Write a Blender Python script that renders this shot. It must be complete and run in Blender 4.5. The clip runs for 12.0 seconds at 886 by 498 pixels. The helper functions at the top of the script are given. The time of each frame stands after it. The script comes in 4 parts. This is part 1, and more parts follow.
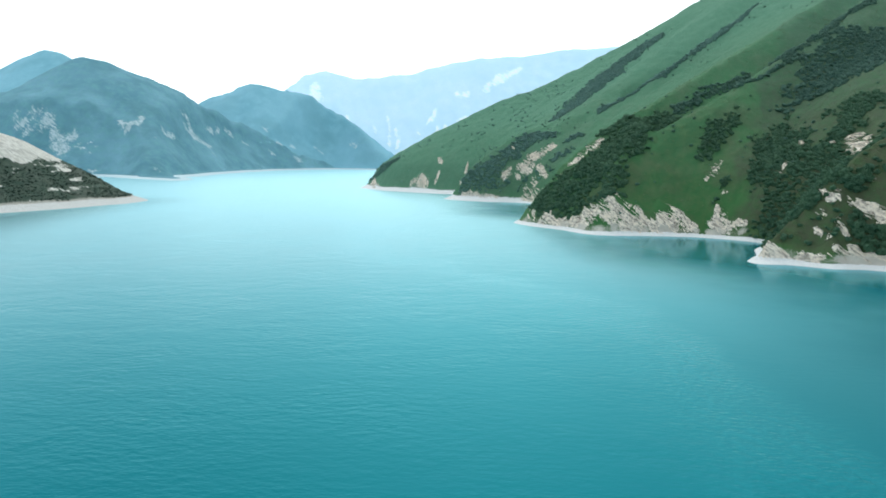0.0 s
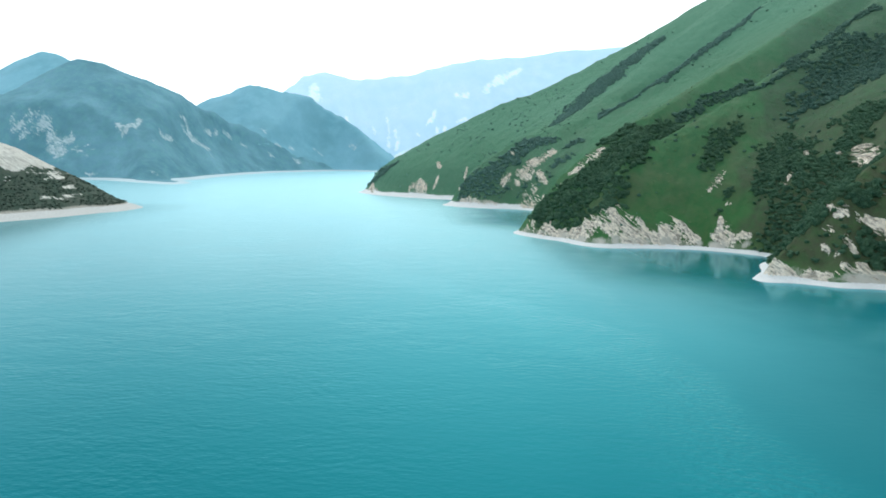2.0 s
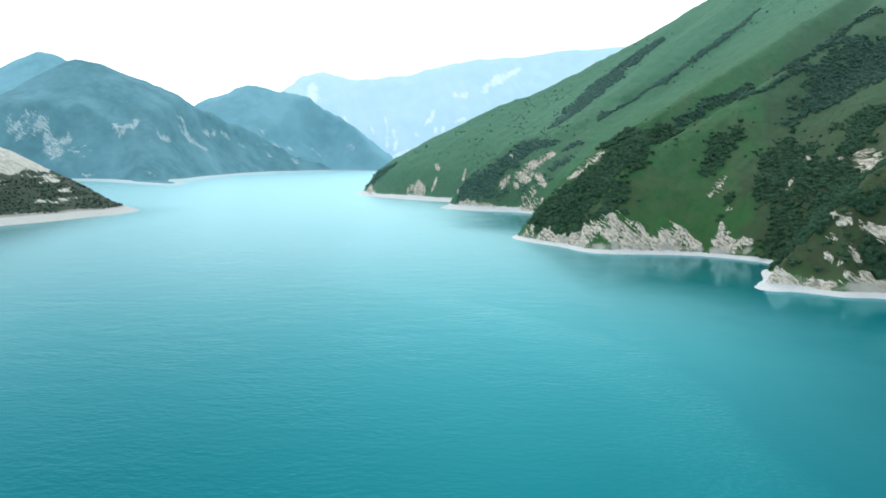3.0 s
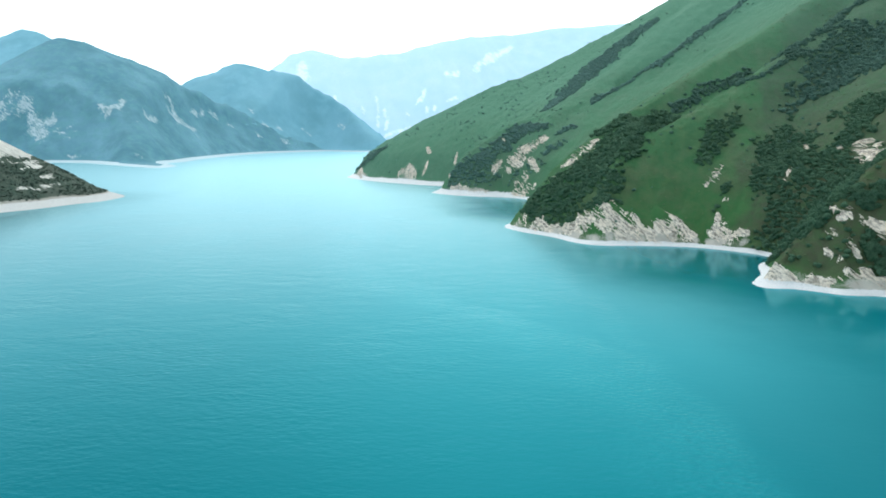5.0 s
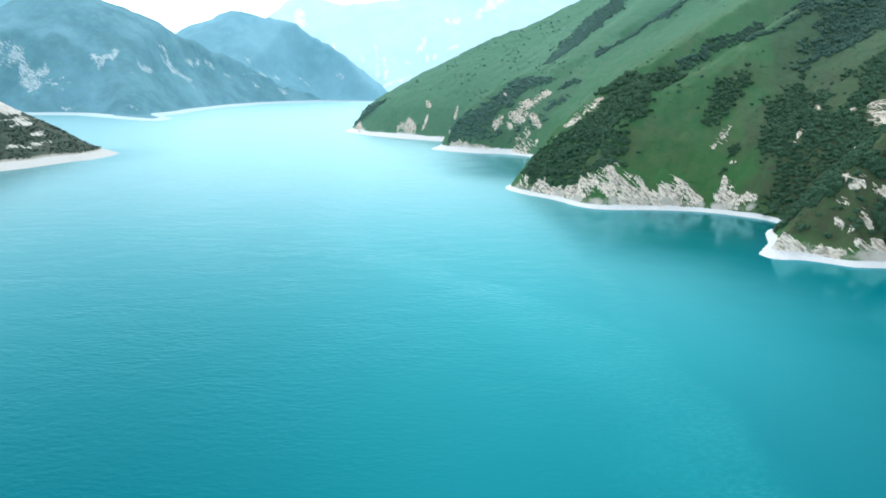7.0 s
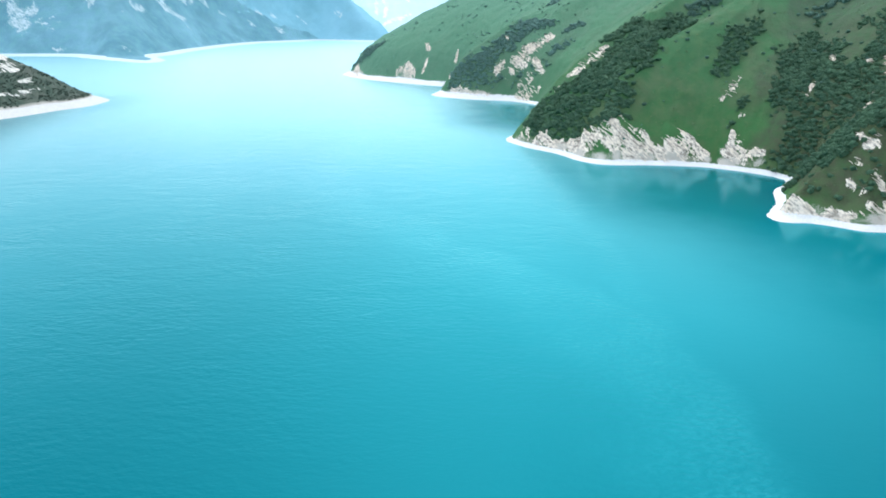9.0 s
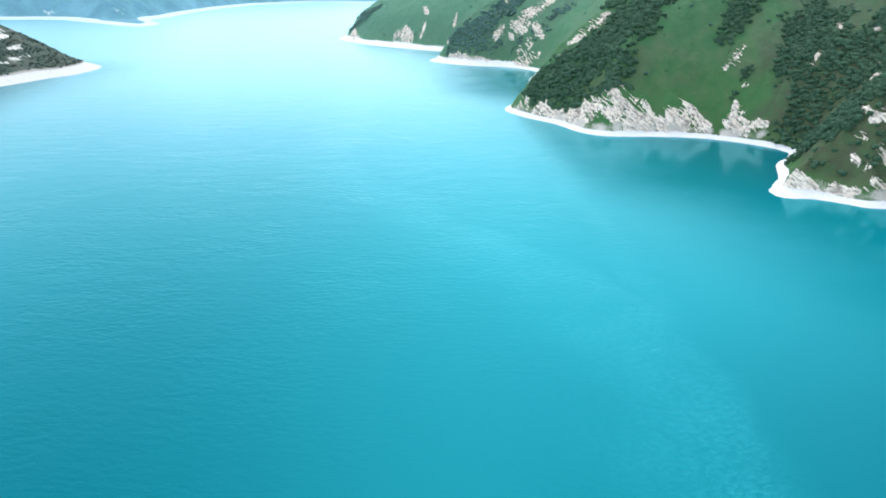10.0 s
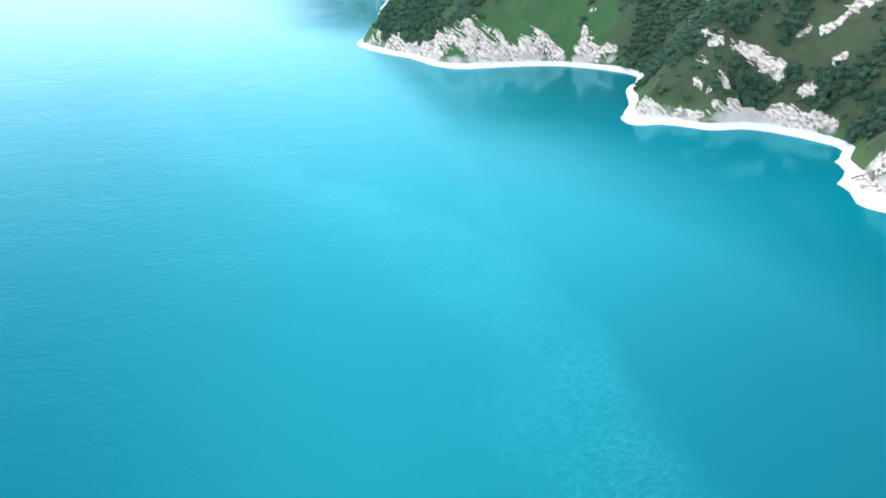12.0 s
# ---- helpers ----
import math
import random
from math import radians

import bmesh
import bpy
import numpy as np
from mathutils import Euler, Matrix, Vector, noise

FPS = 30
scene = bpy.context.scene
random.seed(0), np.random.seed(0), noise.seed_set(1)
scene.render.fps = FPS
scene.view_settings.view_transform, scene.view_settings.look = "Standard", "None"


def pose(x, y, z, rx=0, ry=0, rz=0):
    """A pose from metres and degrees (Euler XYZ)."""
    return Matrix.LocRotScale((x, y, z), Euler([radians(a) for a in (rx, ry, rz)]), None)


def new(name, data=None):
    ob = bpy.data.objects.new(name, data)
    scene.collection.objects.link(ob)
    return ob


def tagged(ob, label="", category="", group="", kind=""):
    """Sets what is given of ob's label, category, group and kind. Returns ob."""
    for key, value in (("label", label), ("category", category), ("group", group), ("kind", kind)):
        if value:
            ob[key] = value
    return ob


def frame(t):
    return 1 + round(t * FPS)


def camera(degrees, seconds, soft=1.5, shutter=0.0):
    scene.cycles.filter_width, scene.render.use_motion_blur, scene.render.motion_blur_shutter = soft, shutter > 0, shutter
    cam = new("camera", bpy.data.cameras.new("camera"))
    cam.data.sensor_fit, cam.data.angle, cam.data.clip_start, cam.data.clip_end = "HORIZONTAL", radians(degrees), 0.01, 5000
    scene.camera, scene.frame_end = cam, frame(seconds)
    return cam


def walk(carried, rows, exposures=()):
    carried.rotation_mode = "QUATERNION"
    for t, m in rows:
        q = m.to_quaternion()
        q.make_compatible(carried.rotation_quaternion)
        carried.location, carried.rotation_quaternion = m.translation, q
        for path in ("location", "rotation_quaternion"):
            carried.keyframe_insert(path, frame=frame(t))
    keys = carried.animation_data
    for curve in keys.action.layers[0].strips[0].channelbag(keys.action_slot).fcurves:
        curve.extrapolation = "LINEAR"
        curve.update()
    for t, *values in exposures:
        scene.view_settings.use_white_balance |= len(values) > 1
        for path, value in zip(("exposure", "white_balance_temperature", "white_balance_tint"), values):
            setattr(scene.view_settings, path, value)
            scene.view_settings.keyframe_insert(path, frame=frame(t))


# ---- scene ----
cam = camera(63.5, 12.0, soft=1.75)
# seconds, place, then yaw, pitch and roll in degrees
PATH = [
    (0.0, 0.00, -0.00, 77.06, -0.00, -7.49, 0.47),
    (0.5, 0.62, 4.06, 79.61, 0.00, -7.49, 0.48),
    (1.0, 1.29, 8.21, 82.29, 0.00, -7.51, 0.48),
    (1.5, 2.02, 12.13, 85.14, 0.01, -7.52, 0.46),
    (2.0, 2.45, 16.31, 88.09, 0.01, -7.54, 0.44),
    (2.5, 2.62, 20.12, 91.08, 0.00, -7.58, 0.42),
    (2.7, 2.66, 21.68, 92.22, -0.02, -7.60, 0.42),
    (4.3, 3.10, 34.25, 100.55, -0.70, -8.06, 0.37),
    (4.5, 3.18, 35.84, 101.62, -0.74, -8.36, 0.37),
    (5.0, 3.46, 40.18, 104.40, -0.77, -9.37, 0.40),
    (5.5, 3.93, 44.31, 107.01, -0.76, -10.34, 0.37),
    (6.0, 4.31, 48.67, 109.67, -0.76, -11.38, 0.38),
    (6.5, 4.65, 52.71, 112.40, -0.75, -12.35, 0.38),
    (7.0, 5.28, 57.11, 115.40, -0.72, -13.42, 0.38),
    (9.0, 7.88, 74.23, 126.03, -0.64, -18.19, 0.38),
    (9.5, 8.78, 78.55, 128.92, -0.60, -19.57, 0.35),
    (10.0, 9.72, 83.12, 131.93, -0.69, -21.11, 0.32),
    (10.5, 10.93, 87.63, 134.36, -1.66, -22.56, 0.26),
    (11.0, 12.74, 91.62, 136.36, -3.32, -24.08, 0.20),
    (11.5, 14.47, 95.94, 137.90, -7.48, -25.49, -0.15),
    (12.0, 16.05, 100.35, 139.25, -11.78, -26.88, -0.44),
]
EXPOSURES = [(0.0, -0.1, 6150, 5), (5.5, 0.08, 6050, 5), (7.0, 0.28, 5990, 7), (9.5, 0.53, 5920, 13), (11.0, 0.6, 5890, 16), (12.0, 0.72, 5860, 19)]
walk(cam, [(t, pose(x, y, z, 0, 0, yaw) @ pose(0, 0, 0, 90 + pitch) @ pose(0, 0, 0, 0, 0, roll)) for t, x, y, z, yaw, pitch, roll in PATH], EXPOSURES)

# ---- daylight: a bright, thinly overcast sky ----
world = bpy.data.worlds.new("sky")
scene.world = world
world.use_nodes = True
wn, wl = world.node_tree.nodes, world.node_tree.links
SUN_UP, SUN_TURN = 54, 4
sky = wn.new("ShaderNodeTexSky")
sky.sky_type = "NISHITA"
sky.sun_disc = False
sky.sun_elevation, sky.sun_rotation = radians(SUN_UP), radians(SUN_TURN)
sky.air_density, sky.dust_density, sky.ozone_density = 1.0, 3.0, 1.0
cloud = wn.new("ShaderNodeMix")
cloud.data_type = "RGBA"
cloud.inputs["Factor"].default_value = 0.5
# thin cloud and haze, brightest low over the land
veil, apart, rise = wn.new("ShaderNodeValToRGB"), wn.new("ShaderNodeSeparateXYZ"), wn.new("ShaderNodeVectorMath")
rise.operation = "SCALE"
rise.inputs["Scale"].default_value = 36.0
for stop, (at, tone) in zip([veil.color_ramp.elements[0], veil.color_ramp.elements.new(0.3), veil.color_ramp.elements.new(0.6), veil.color_ramp.elements[-1]], ((0.0, (1.0, 1.0, 1.0, 1)), (0.28, (0.7, 0.71, 0.72, 1)), (0.6, (0.4, 0.42, 0.43, 1)), (1.0, (0.32, 0.345, 0.365, 1)))):
    stop.position, stop.color = at, tone
wl.new(wn.new("ShaderNodeTexCoord").outputs["Generated"], apart.inputs[0])
wl.new(apart.outputs["Z"], veil.inputs["Fac"])
wl.new(veil.outputs["Color"], rise.inputs[0])
wl.new(rise.outputs["Vector"], cloud.inputs["B"])
wl.new(sky.outputs["Color"], cloud.inputs["A"])
wl.new(cloud.outputs["Result"], wn["Background"].inputs["Color"])
wn["Background"].inputs["Strength"].default_value = 0.1
sun_data = bpy.data.lights.new("sun", "SUN")
sun_data.energy, sun_data.angle, sun_data.color = 0.8, radians(30), (1.0, 0.96, 0.9)
sun = new("sun", sun_data)
# the sky's sun: rotation from +y, clockwise seen from above
sun_way = Vector((math.sin(radians(SUN_TURN)) * math.cos(radians(SUN_UP)), math.cos(radians(SUN_TURN)) * math.cos(radians(SUN_UP)), math.sin(radians(SUN_UP))))
sun.matrix_world = Matrix.Translation(sun_way * 900) @ sun_way.to_track_quat("Z", "Y").to_matrix().to_4x4()


# ---- materials ----
def material(name):
    m = bpy.data.materials.new(name)
    m.use_nodes = True
    return m, m.node_tree.nodes, m.node_tree.links, m.node_tree.nodes["Principled BSDF"]


def noise_node(n, l, size, detail=4.0, roughness=0.55, vector=None):
    """Noise whose lumps are about size metres."""
    t = n.new("ShaderNodeTexNoise")
    t.inputs["Scale"].default_value, t.inputs["Detail"].default_value, t.inputs["Roughness"].default_value = 1.0 / size, detail, roughness
    if vector is None:
        vector = n.new("ShaderNodeNewGeometry").outputs["Position"]
    l.new(vector, t.inputs["Vector"])
    return t.outputs["Fac"]


def ramp(n, l, fac, stops):
    r = n.new("ShaderNodeValToRGB")
    while len(r.color_ramp.elements) < len(stops):
        r.color_ramp.elements.new(0.5)
    for e, (at, c) in zip(r.color_ramp.elements, stops):
        e.position, e.color = at, (*c, 1) if len(c) == 3 else c
    l.new(fac, r.inputs["Fac"])
    return r.outputs["Color"]


def blend(n, l, fac, a, b):
    m = n.new("ShaderNodeMix")
    m.data_type = "RGBA"
    for socket, value in (("Factor", fac), ("A", a), ("B", b)):
        if isinstance(value, (int, float)):
            m.inputs[socket].default_value = value
        elif isinstance(value, tuple):
            m.inputs[socket].default_value = (*value, 1)
        else:
            l.new(value, m.inputs[socket])
    return m.outputs["Result"]


def calc(n, l, kind, a, b=0.0, c=0.0):
    m = n.new("ShaderNodeMath")
    m.operation = kind
    for i, v in enumerate((a, b, c)):
        if isinstance(v, (int, float)):
            m.inputs[i].default_value = v
        else:
            l.new(v, m.inputs[i])
    return m.outputs[0]


def mapped(n, l, scale=(1, 1, 1), turn=(0, 0, 0)):
    m = n.new("ShaderNodeMapping")
    m.inputs["Scale"].default_value, m.inputs["Rotation"].default_value = scale, [radians(a) for a in turn]
    l.new(n.new("ShaderNodeNewGeometry").outputs["Position"], m.inputs["Vector"])
    return m.outputs["Vector"]


def bump(n, l, bsdf, height, strength, distance):
    b = n.new("ShaderNodeBump")
    b.inputs["Strength"].default_value, b.inputs["Distance"].default_value = strength, distance
    l.new(height, b.inputs["Height"])
    l.new(b.outputs["Normal"], bsdf.inputs["Normal"])


def attribute(n, name):
    a = n.new("ShaderNodeAttribute")
    a.attribute_name = name
    return a.outputs["Fac"]


def bedding(n, l, grain=1.0):
    """Coordinates drawn out along the dip of the beds."""
    place, join = n.new("ShaderNodeNewGeometry").outputs["Position"], n.new("ShaderNodeCombineXYZ")
    for i, way in enumerate(((0.056, -0.021, -0.052), (0.36, 0.05, 0.36), (-0.08, 0.24, 0.04))):
        dot = n.new("ShaderNodeVectorMath")
        dot.operation = "DOT_PRODUCT"
        dot.inputs[1].default_value = [c / grain for c in way]
        l.new(place, dot.inputs[0])
        l.new(dot.outputs["Value"], join.inputs[i])
    return join.outputs[0]


def ground_material(name, grass, rock, beach, hazed_turf=None, grain=1.0, glow=0.0, soft=0.0):
    """Meadow, bare rock and bleached beach, shared out by the mesh's attributes."""
    m, n, l, bsdf = material(name)
    big, mid, fine = noise_node(n, l, 70 * grain, 5), noise_node(n, l, 9 * grain, 5), noise_node(n, l, 1.2 * grain, 4, 0.7)
    turf = blend(n, l, ramp(n, l, big, [(0.35, (0, 0, 0)), (0.68, (1, 1, 1))]), grass[0], grass[1])
    turf = blend(n, l, calc(n, l, "MULTIPLY", ramp(n, l, mid, [(0.42, (0, 0, 0)), (0.66, (1, 1, 1))]), 0.75), turf, grass[2])
    turf = blend(n, l, calc(n, l, "MULTIPLY", ramp(n, l, fine, [(0.46, (0, 0, 0)), (0.68, (1, 1, 1))]), 0.55), turf, grass[0])
    dry = ramp(n, l, noise_node(n, l, 38 * grain, 4, 0.6), [(0.48, (0, 0, 0)), (0.66, (1, 1, 1))])
    turf = blend(n, l, calc(n, l, "MULTIPLY", dry, 0.5), turf, grass[3])
    if hazed_turf:
        heath = calc(n, l, "MULTIPLY", attribute(n, "heath"), ramp(n, l, noise_node(n, l, 6, 5, 0.65), [(0.3, (0.35, 0.35, 0.35)), (0.6, (1, 1, 1))]))
        turf = blend(n, l, heath, turf, blend(n, l, mid, (0.048, 0.076, 0.038), (0.094, 0.1, 0.06)))
        # distance haze painted into the grass: paler and bluer with y and z
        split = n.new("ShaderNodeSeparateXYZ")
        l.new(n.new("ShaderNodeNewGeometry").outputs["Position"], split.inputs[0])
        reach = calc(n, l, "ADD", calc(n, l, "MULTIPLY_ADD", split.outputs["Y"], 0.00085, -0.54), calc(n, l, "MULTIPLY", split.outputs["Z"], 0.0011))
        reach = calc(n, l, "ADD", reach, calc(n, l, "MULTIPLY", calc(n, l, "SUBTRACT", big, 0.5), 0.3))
        haze_tone = blend(n, l, mid, hazed_turf[0], hazed_turf[1])
        turf = blend(n, l, ramp(n, l, reach, [(0.05, (0, 0, 0)), (0.95, (1, 1, 1))]), turf, haze_tone)
    bed = noise_node(n, l, 1.0, 5, 0.65, bedding(n, l, grain))
    stone = blend(n, l, ramp(n, l, bed, [(0.4, (0, 0, 0)), (0.56, (1, 1, 1))]), rock[0], rock[1])
    stone = blend(n, l, calc(n, l, "MULTIPLY", ramp(n, l, noise_node(n, l, 12 * grain, 4), [(0.45, (0, 0, 0)), (0.62, (1, 1, 1))]), 0.5), stone, rock[2])
    edge = calc(n, l, "ADD", attribute(n, "rock"), calc(n, l, "MULTIPLY", calc(n, l, "SUBTRACT", bed, 0.5), 1.5))
    col = blend(n, l, ramp(n, l, edge, [(0.45 - soft, (0, 0, 0)), (0.56 + soft, (1, 1, 1))]), turf, stone)
    soil = calc(n, l, "ADD", attribute(n, "soil"), calc(n, l, "MULTIPLY", calc(n, l, "SUBTRACT", fine, 0.5), 0.8))
    col = blend(n, l, ramp(n, l, soil, [(0.4, (0, 0, 0)), (0.75, (1, 1, 1))]), col, blend(n, l, mid, (0.42, 0.39, 0.33), (0.66, 0.63, 0.55)))
    strand = calc(n, l, "ADD", attribute(n, "beach"), calc(n, l, "MULTIPLY", calc(n, l, "SUBTRACT", fine, 0.5), 0.35))
    pebbles = blend(n, l, ramp(n, l, fine, [(0.3, (0, 0, 0)), (0.7, (1, 1, 1))]), beach[0], beach[1])
    col = blend(n, l, ramp(n, l, strand, [(0.42, (0, 0, 0)), (0.58, (1, 1, 1))]), col, pebbles)
    l.new(col, bsdf.inputs["Base Color"])
    bsdf.inputs["Roughness"].default_value = 0.95
    bsdf.inputs["Specular IOR Level"].default_value = 0.15
    # a glow in the surface's own colour, standing in for bright haze
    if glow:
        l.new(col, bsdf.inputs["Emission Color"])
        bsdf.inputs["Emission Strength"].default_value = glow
    bump(n, l, bsdf, calc(n, l, "ADD", calc(n, l, "MULTIPLY", bed, attribute(n, "rock")), calc(n, l, "ADD", calc(n, l, "MULTIPLY", fine, 0.4), calc(n, l, "MULTIPLY", mid, 0.9))), 0.8, 2.0)
    return m


LIMESTONE = [(0.25, 0.22, 0.18), (0.9, 0.81, 0.68), (0.78, 0.68, 0.54)]
PEBBLE = [(0.7, 0.71, 0.69), (0.88, 0.88, 0.86)]
# last pair: the meadow's green as hazed on the far slopes
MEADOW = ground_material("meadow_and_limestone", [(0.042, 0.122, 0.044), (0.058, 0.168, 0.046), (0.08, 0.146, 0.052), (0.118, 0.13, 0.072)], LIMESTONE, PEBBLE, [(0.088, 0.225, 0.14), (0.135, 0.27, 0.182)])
SCRUB = ground_material("scrub_and_pale_rock", [(0.06, 0.095, 0.07), (0.065, 0.1, 0.075), (0.12, 0.15, 0.11), (0.15, 0.16, 0.13)], [(0.52, 0.5, 0.44), (0.78, 0.76, 0.68), (0.64, 0.61, 0.53)], [(0.52, 0.52, 0.48), (0.78, 0.78, 0.75)])
# distance haze is mixed into these three materials' base colours
DISTANT = ground_material("hazed_far_slope", [(0.108, 0.262, 0.325), (0.212, 0.415, 0.5), (0.172, 0.385, 0.405), (0.094, 0.228, 0.262)], [(0.2, 0.37, 0.4), (0.52, 0.64, 0.67), (0.38, 0.51, 0.54)], [(0.5, 0.66, 0.69), (0.66, 0.78, 0.8)], None, 2.6, 0.0, 0.07)
FARTHER = ground_material("hazed_farther_slope", [(0.19, 0.42, 0.505), (0.29, 0.55, 0.655), (0.26, 0.52, 0.605), (0.18, 0.385, 0.45)], [(0.24, 0.45, 0.5), (0.5, 0.66, 0.7), (0.38, 0.55, 0.6)], [(0.5, 0.66, 0.69), (0.66, 0.78, 0.8)], None, 5.0, 0.0, 0.1)
HORIZON = ground_material("hazed_far_range", [(0.5, 0.71, 0.84), (0.55, 0.75, 0.87), (0.59, 0.77, 0.88), (0.48, 0.7, 0.84)], [(0.62, 0.82, 0.87), (0.8, 0.9, 0.92), (0.72, 0.86, 0.89)], PEBBLE, None, 9.0, 0.2, 0.14)


def spread(n, l, value, a, b, at_a, at_b):
    """Goes smoothly from at_a to at_b as the value goes from a to b."""
    r = n.new("ShaderNodeMapRange")
    r.interpolation_type = "SMOOTHSTEP"
    for i, v in enumerate((a, b, at_a, at_b)):
        r.inputs[1 + i].default_value = v
    l.new(value, r.inputs[0])
    return r.outputs[0]


def water_material():
    """Milky turquoise water: rippled by wind, calm in the lee of the mountain."""
    m, n, l, bsdf = material("turquoise_water")
    n.remove(bsdf)
    milk, gloss, still, mix, shine, fresnel = [n.new("ShaderNode" + kind) for kind in ("BsdfDiffuse", "BsdfAnisotropic", "BsdfAnisotropic", "MixShader", "MixShader", "Fresnel")]
    drift = noise_node(n, l, 160, 3)
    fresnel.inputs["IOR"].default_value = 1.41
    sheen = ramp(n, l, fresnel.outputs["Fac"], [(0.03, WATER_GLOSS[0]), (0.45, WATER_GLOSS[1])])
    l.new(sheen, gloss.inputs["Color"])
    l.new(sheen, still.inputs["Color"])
    split = n.new("ShaderNodeSeparateXYZ")
    l.new(n.new("ShaderNodeNewGeometry").outputs["Position"], split.inputs[0])
    wobble = calc(n, l, "MULTIPLY", calc(n, l, "SUBTRACT", noise_node(n, l, 60, 3), 0.5), 40.0)
    edge = calc(n, l, "ADD", split.outputs["X"], wobble)
    # west of a line off the headland the wind ruffles the lake, east of it lies the lee
    wind = spread(n, l, edge, 80.0, 135.0, 1.0, 0.0)
    # a streak of finer ripples bends away from that line
    bend = spread(n, l, split.outputs["Y"], 300.0, 640.0, 90.0, -75.0)
    off = calc(n, l, "SUBTRACT", edge, bend)
    lane = calc(n, l, "MULTIPLY", spread(n, l, off, -48.0, 6.0, 0.0, 1.0), spread(n, l, off, 15.0, 29.0, 1.0, 0.0))
    lane = calc(n, l, "MULTIPLY", lane, spread(n, l, split.outputs["Y"], 330.0, 620.0, 1.0, 0.3))
    lane = calc(n, l, "MAXIMUM", lane, calc(n, l, "MULTIPLY", spread(n, l, calc(n, l, "ABSOLUTE", calc(n, l, "SUBTRACT", edge, 100.0)), 2.0, 16.0, 1.0, 0.0), 0.6))
    lane = calc(n, l, "MULTIPLY", lane, ramp(n, l, noise_node(n, l, 38, 4, 0.6), [(0.3, (0.35, 0.35, 0.35)), (0.6, (1, 1, 1))]))
    # calmer still under the shores: behind the headland, along the point and under the scrubby headland
    lee = calc(n, l, "ADD", edge, calc(n, l, "ADD", calc(n, l, "ADD", spread(n, l, split.outputs["Y"], 430.0, 580.0, 0.0, 70.0), spread(n, l, split.outputs["Y"], 780.0, 980.0, 0.0, 80.0)), spread(n, l, split.outputs["Y"], 1250.0, 1640.0, 0.0, 170.0)))
    lee = calc(n, l, "MAXIMUM", spread(n, l, lee, 130.0, 270.0, 0.0, 0.95), calc(n, l, "MULTIPLY", spread(n, l, split.outputs["X"], -560.0, -380.0, 0.6, 0.0), spread(n, l, split.outputs["Y"], 1080.0, 1300.0, 1.0, 0.0)))
    gloss.inputs["Roughness"].default_value, still.inputs["Roughness"].default_value = 0.37, 0.13
    small = noise_node(n, l, 1.0, 3, 0.6, mapped(n, l, (0.22, 0.38, 1), (0, 0, 18)))
    chop = noise_node(n, l, 1.0, 2, 0.6, mapped(n, l, (0.32, 0.45, 1), (0, 0, -30)))
    large = noise_node(n, l, 1.0, 2, 0.5, mapped(n, l, (0.045, 0.08, 1), (0, 0, -12)))
    waves = calc(n, l, "MULTIPLY", calc(n, l, "SUBTRACT", calc(n, l, "ADD", small, large), 1.0), calc(n, l, "MULTIPLY_ADD", wind, 0.85, 0.15))
    waves = calc(n, l, "MULTIPLY", waves, ramp(n, l, noise_node(n, l, 55, 3), [(0.35, (0.35, 0.35, 0.35)), (0.65, (1, 1, 1))]))
    waves = calc(n, l, "ADD", waves, calc(n, l, "MULTIPLY", calc(n, l, "SUBTRACT", chop, 0.5), calc(n, l, "MULTIPLY", lane, 1.35)))
    # colour painted lighter with distance and eastward, imitating sky sheen and lens falloff
    painted_tone = calc(n, l, "ADD", calc(n, l, "MULTIPLY", spread(n, l, split.outputs["Y"], 160.0, 420.0, 0.18, 0.78), spread(n, l, split.outputs["X"], -130.0, 100.0, 0.05, 1.0)), calc(n, l, "MULTIPLY", drift, 0.25))
    # lee and bay painted darker, where the mountain's reflection falls
    lee_shade = calc(n, l, "MULTIPLY", calc(n, l, "SUBTRACT", 1.0, wind), spread(n, l, split.outputs["Y"], 210.0, 380.0, 0.45, 0.0))
    bay_shade = calc(n, l, "MULTIPLY", spread(n, l, edge, 150.0, 230.0, 0.0, 0.4), spread(n, l, split.outputs["Y"], 470.0, 600.0, 0.0, 1.0))
    painted_tone = calc(n, l, "MULTIPLY", painted_tone, calc(n, l, "SUBTRACT", 1.0, calc(n, l, "ADD", lee_shade, bay_shade)))
    tone = blend(n, l, painted_tone, WATER_TONES[0], WATER_TONES[1])
    # sky glints on the streak's ripples, painted as lighter diffuse colour
    glint_paint = calc(n, l, "MULTIPLY", lane, ramp(n, l, chop, [(0.42, (0, 0, 0)), (0.68, (0.28, 0.28, 0.28))]))
    l.new(blend(n, l, glint_paint, tone, (0.03, 0.28, 0.3)), milk.inputs["Color"])
    b = n.new("ShaderNodeBump")
    b.inputs["Strength"].default_value, b.inputs["Distance"].default_value = 0.38, 0.8
    l.new(waves, b.inputs["Height"])
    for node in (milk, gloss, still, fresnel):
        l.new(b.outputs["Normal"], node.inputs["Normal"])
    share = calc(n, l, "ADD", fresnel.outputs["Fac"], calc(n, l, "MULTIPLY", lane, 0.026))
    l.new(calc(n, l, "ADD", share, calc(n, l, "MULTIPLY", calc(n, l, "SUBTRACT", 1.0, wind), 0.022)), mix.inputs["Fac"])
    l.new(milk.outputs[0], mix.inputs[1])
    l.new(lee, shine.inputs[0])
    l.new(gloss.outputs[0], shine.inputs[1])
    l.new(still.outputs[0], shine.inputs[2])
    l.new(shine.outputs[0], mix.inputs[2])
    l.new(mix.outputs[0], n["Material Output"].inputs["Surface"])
    return m


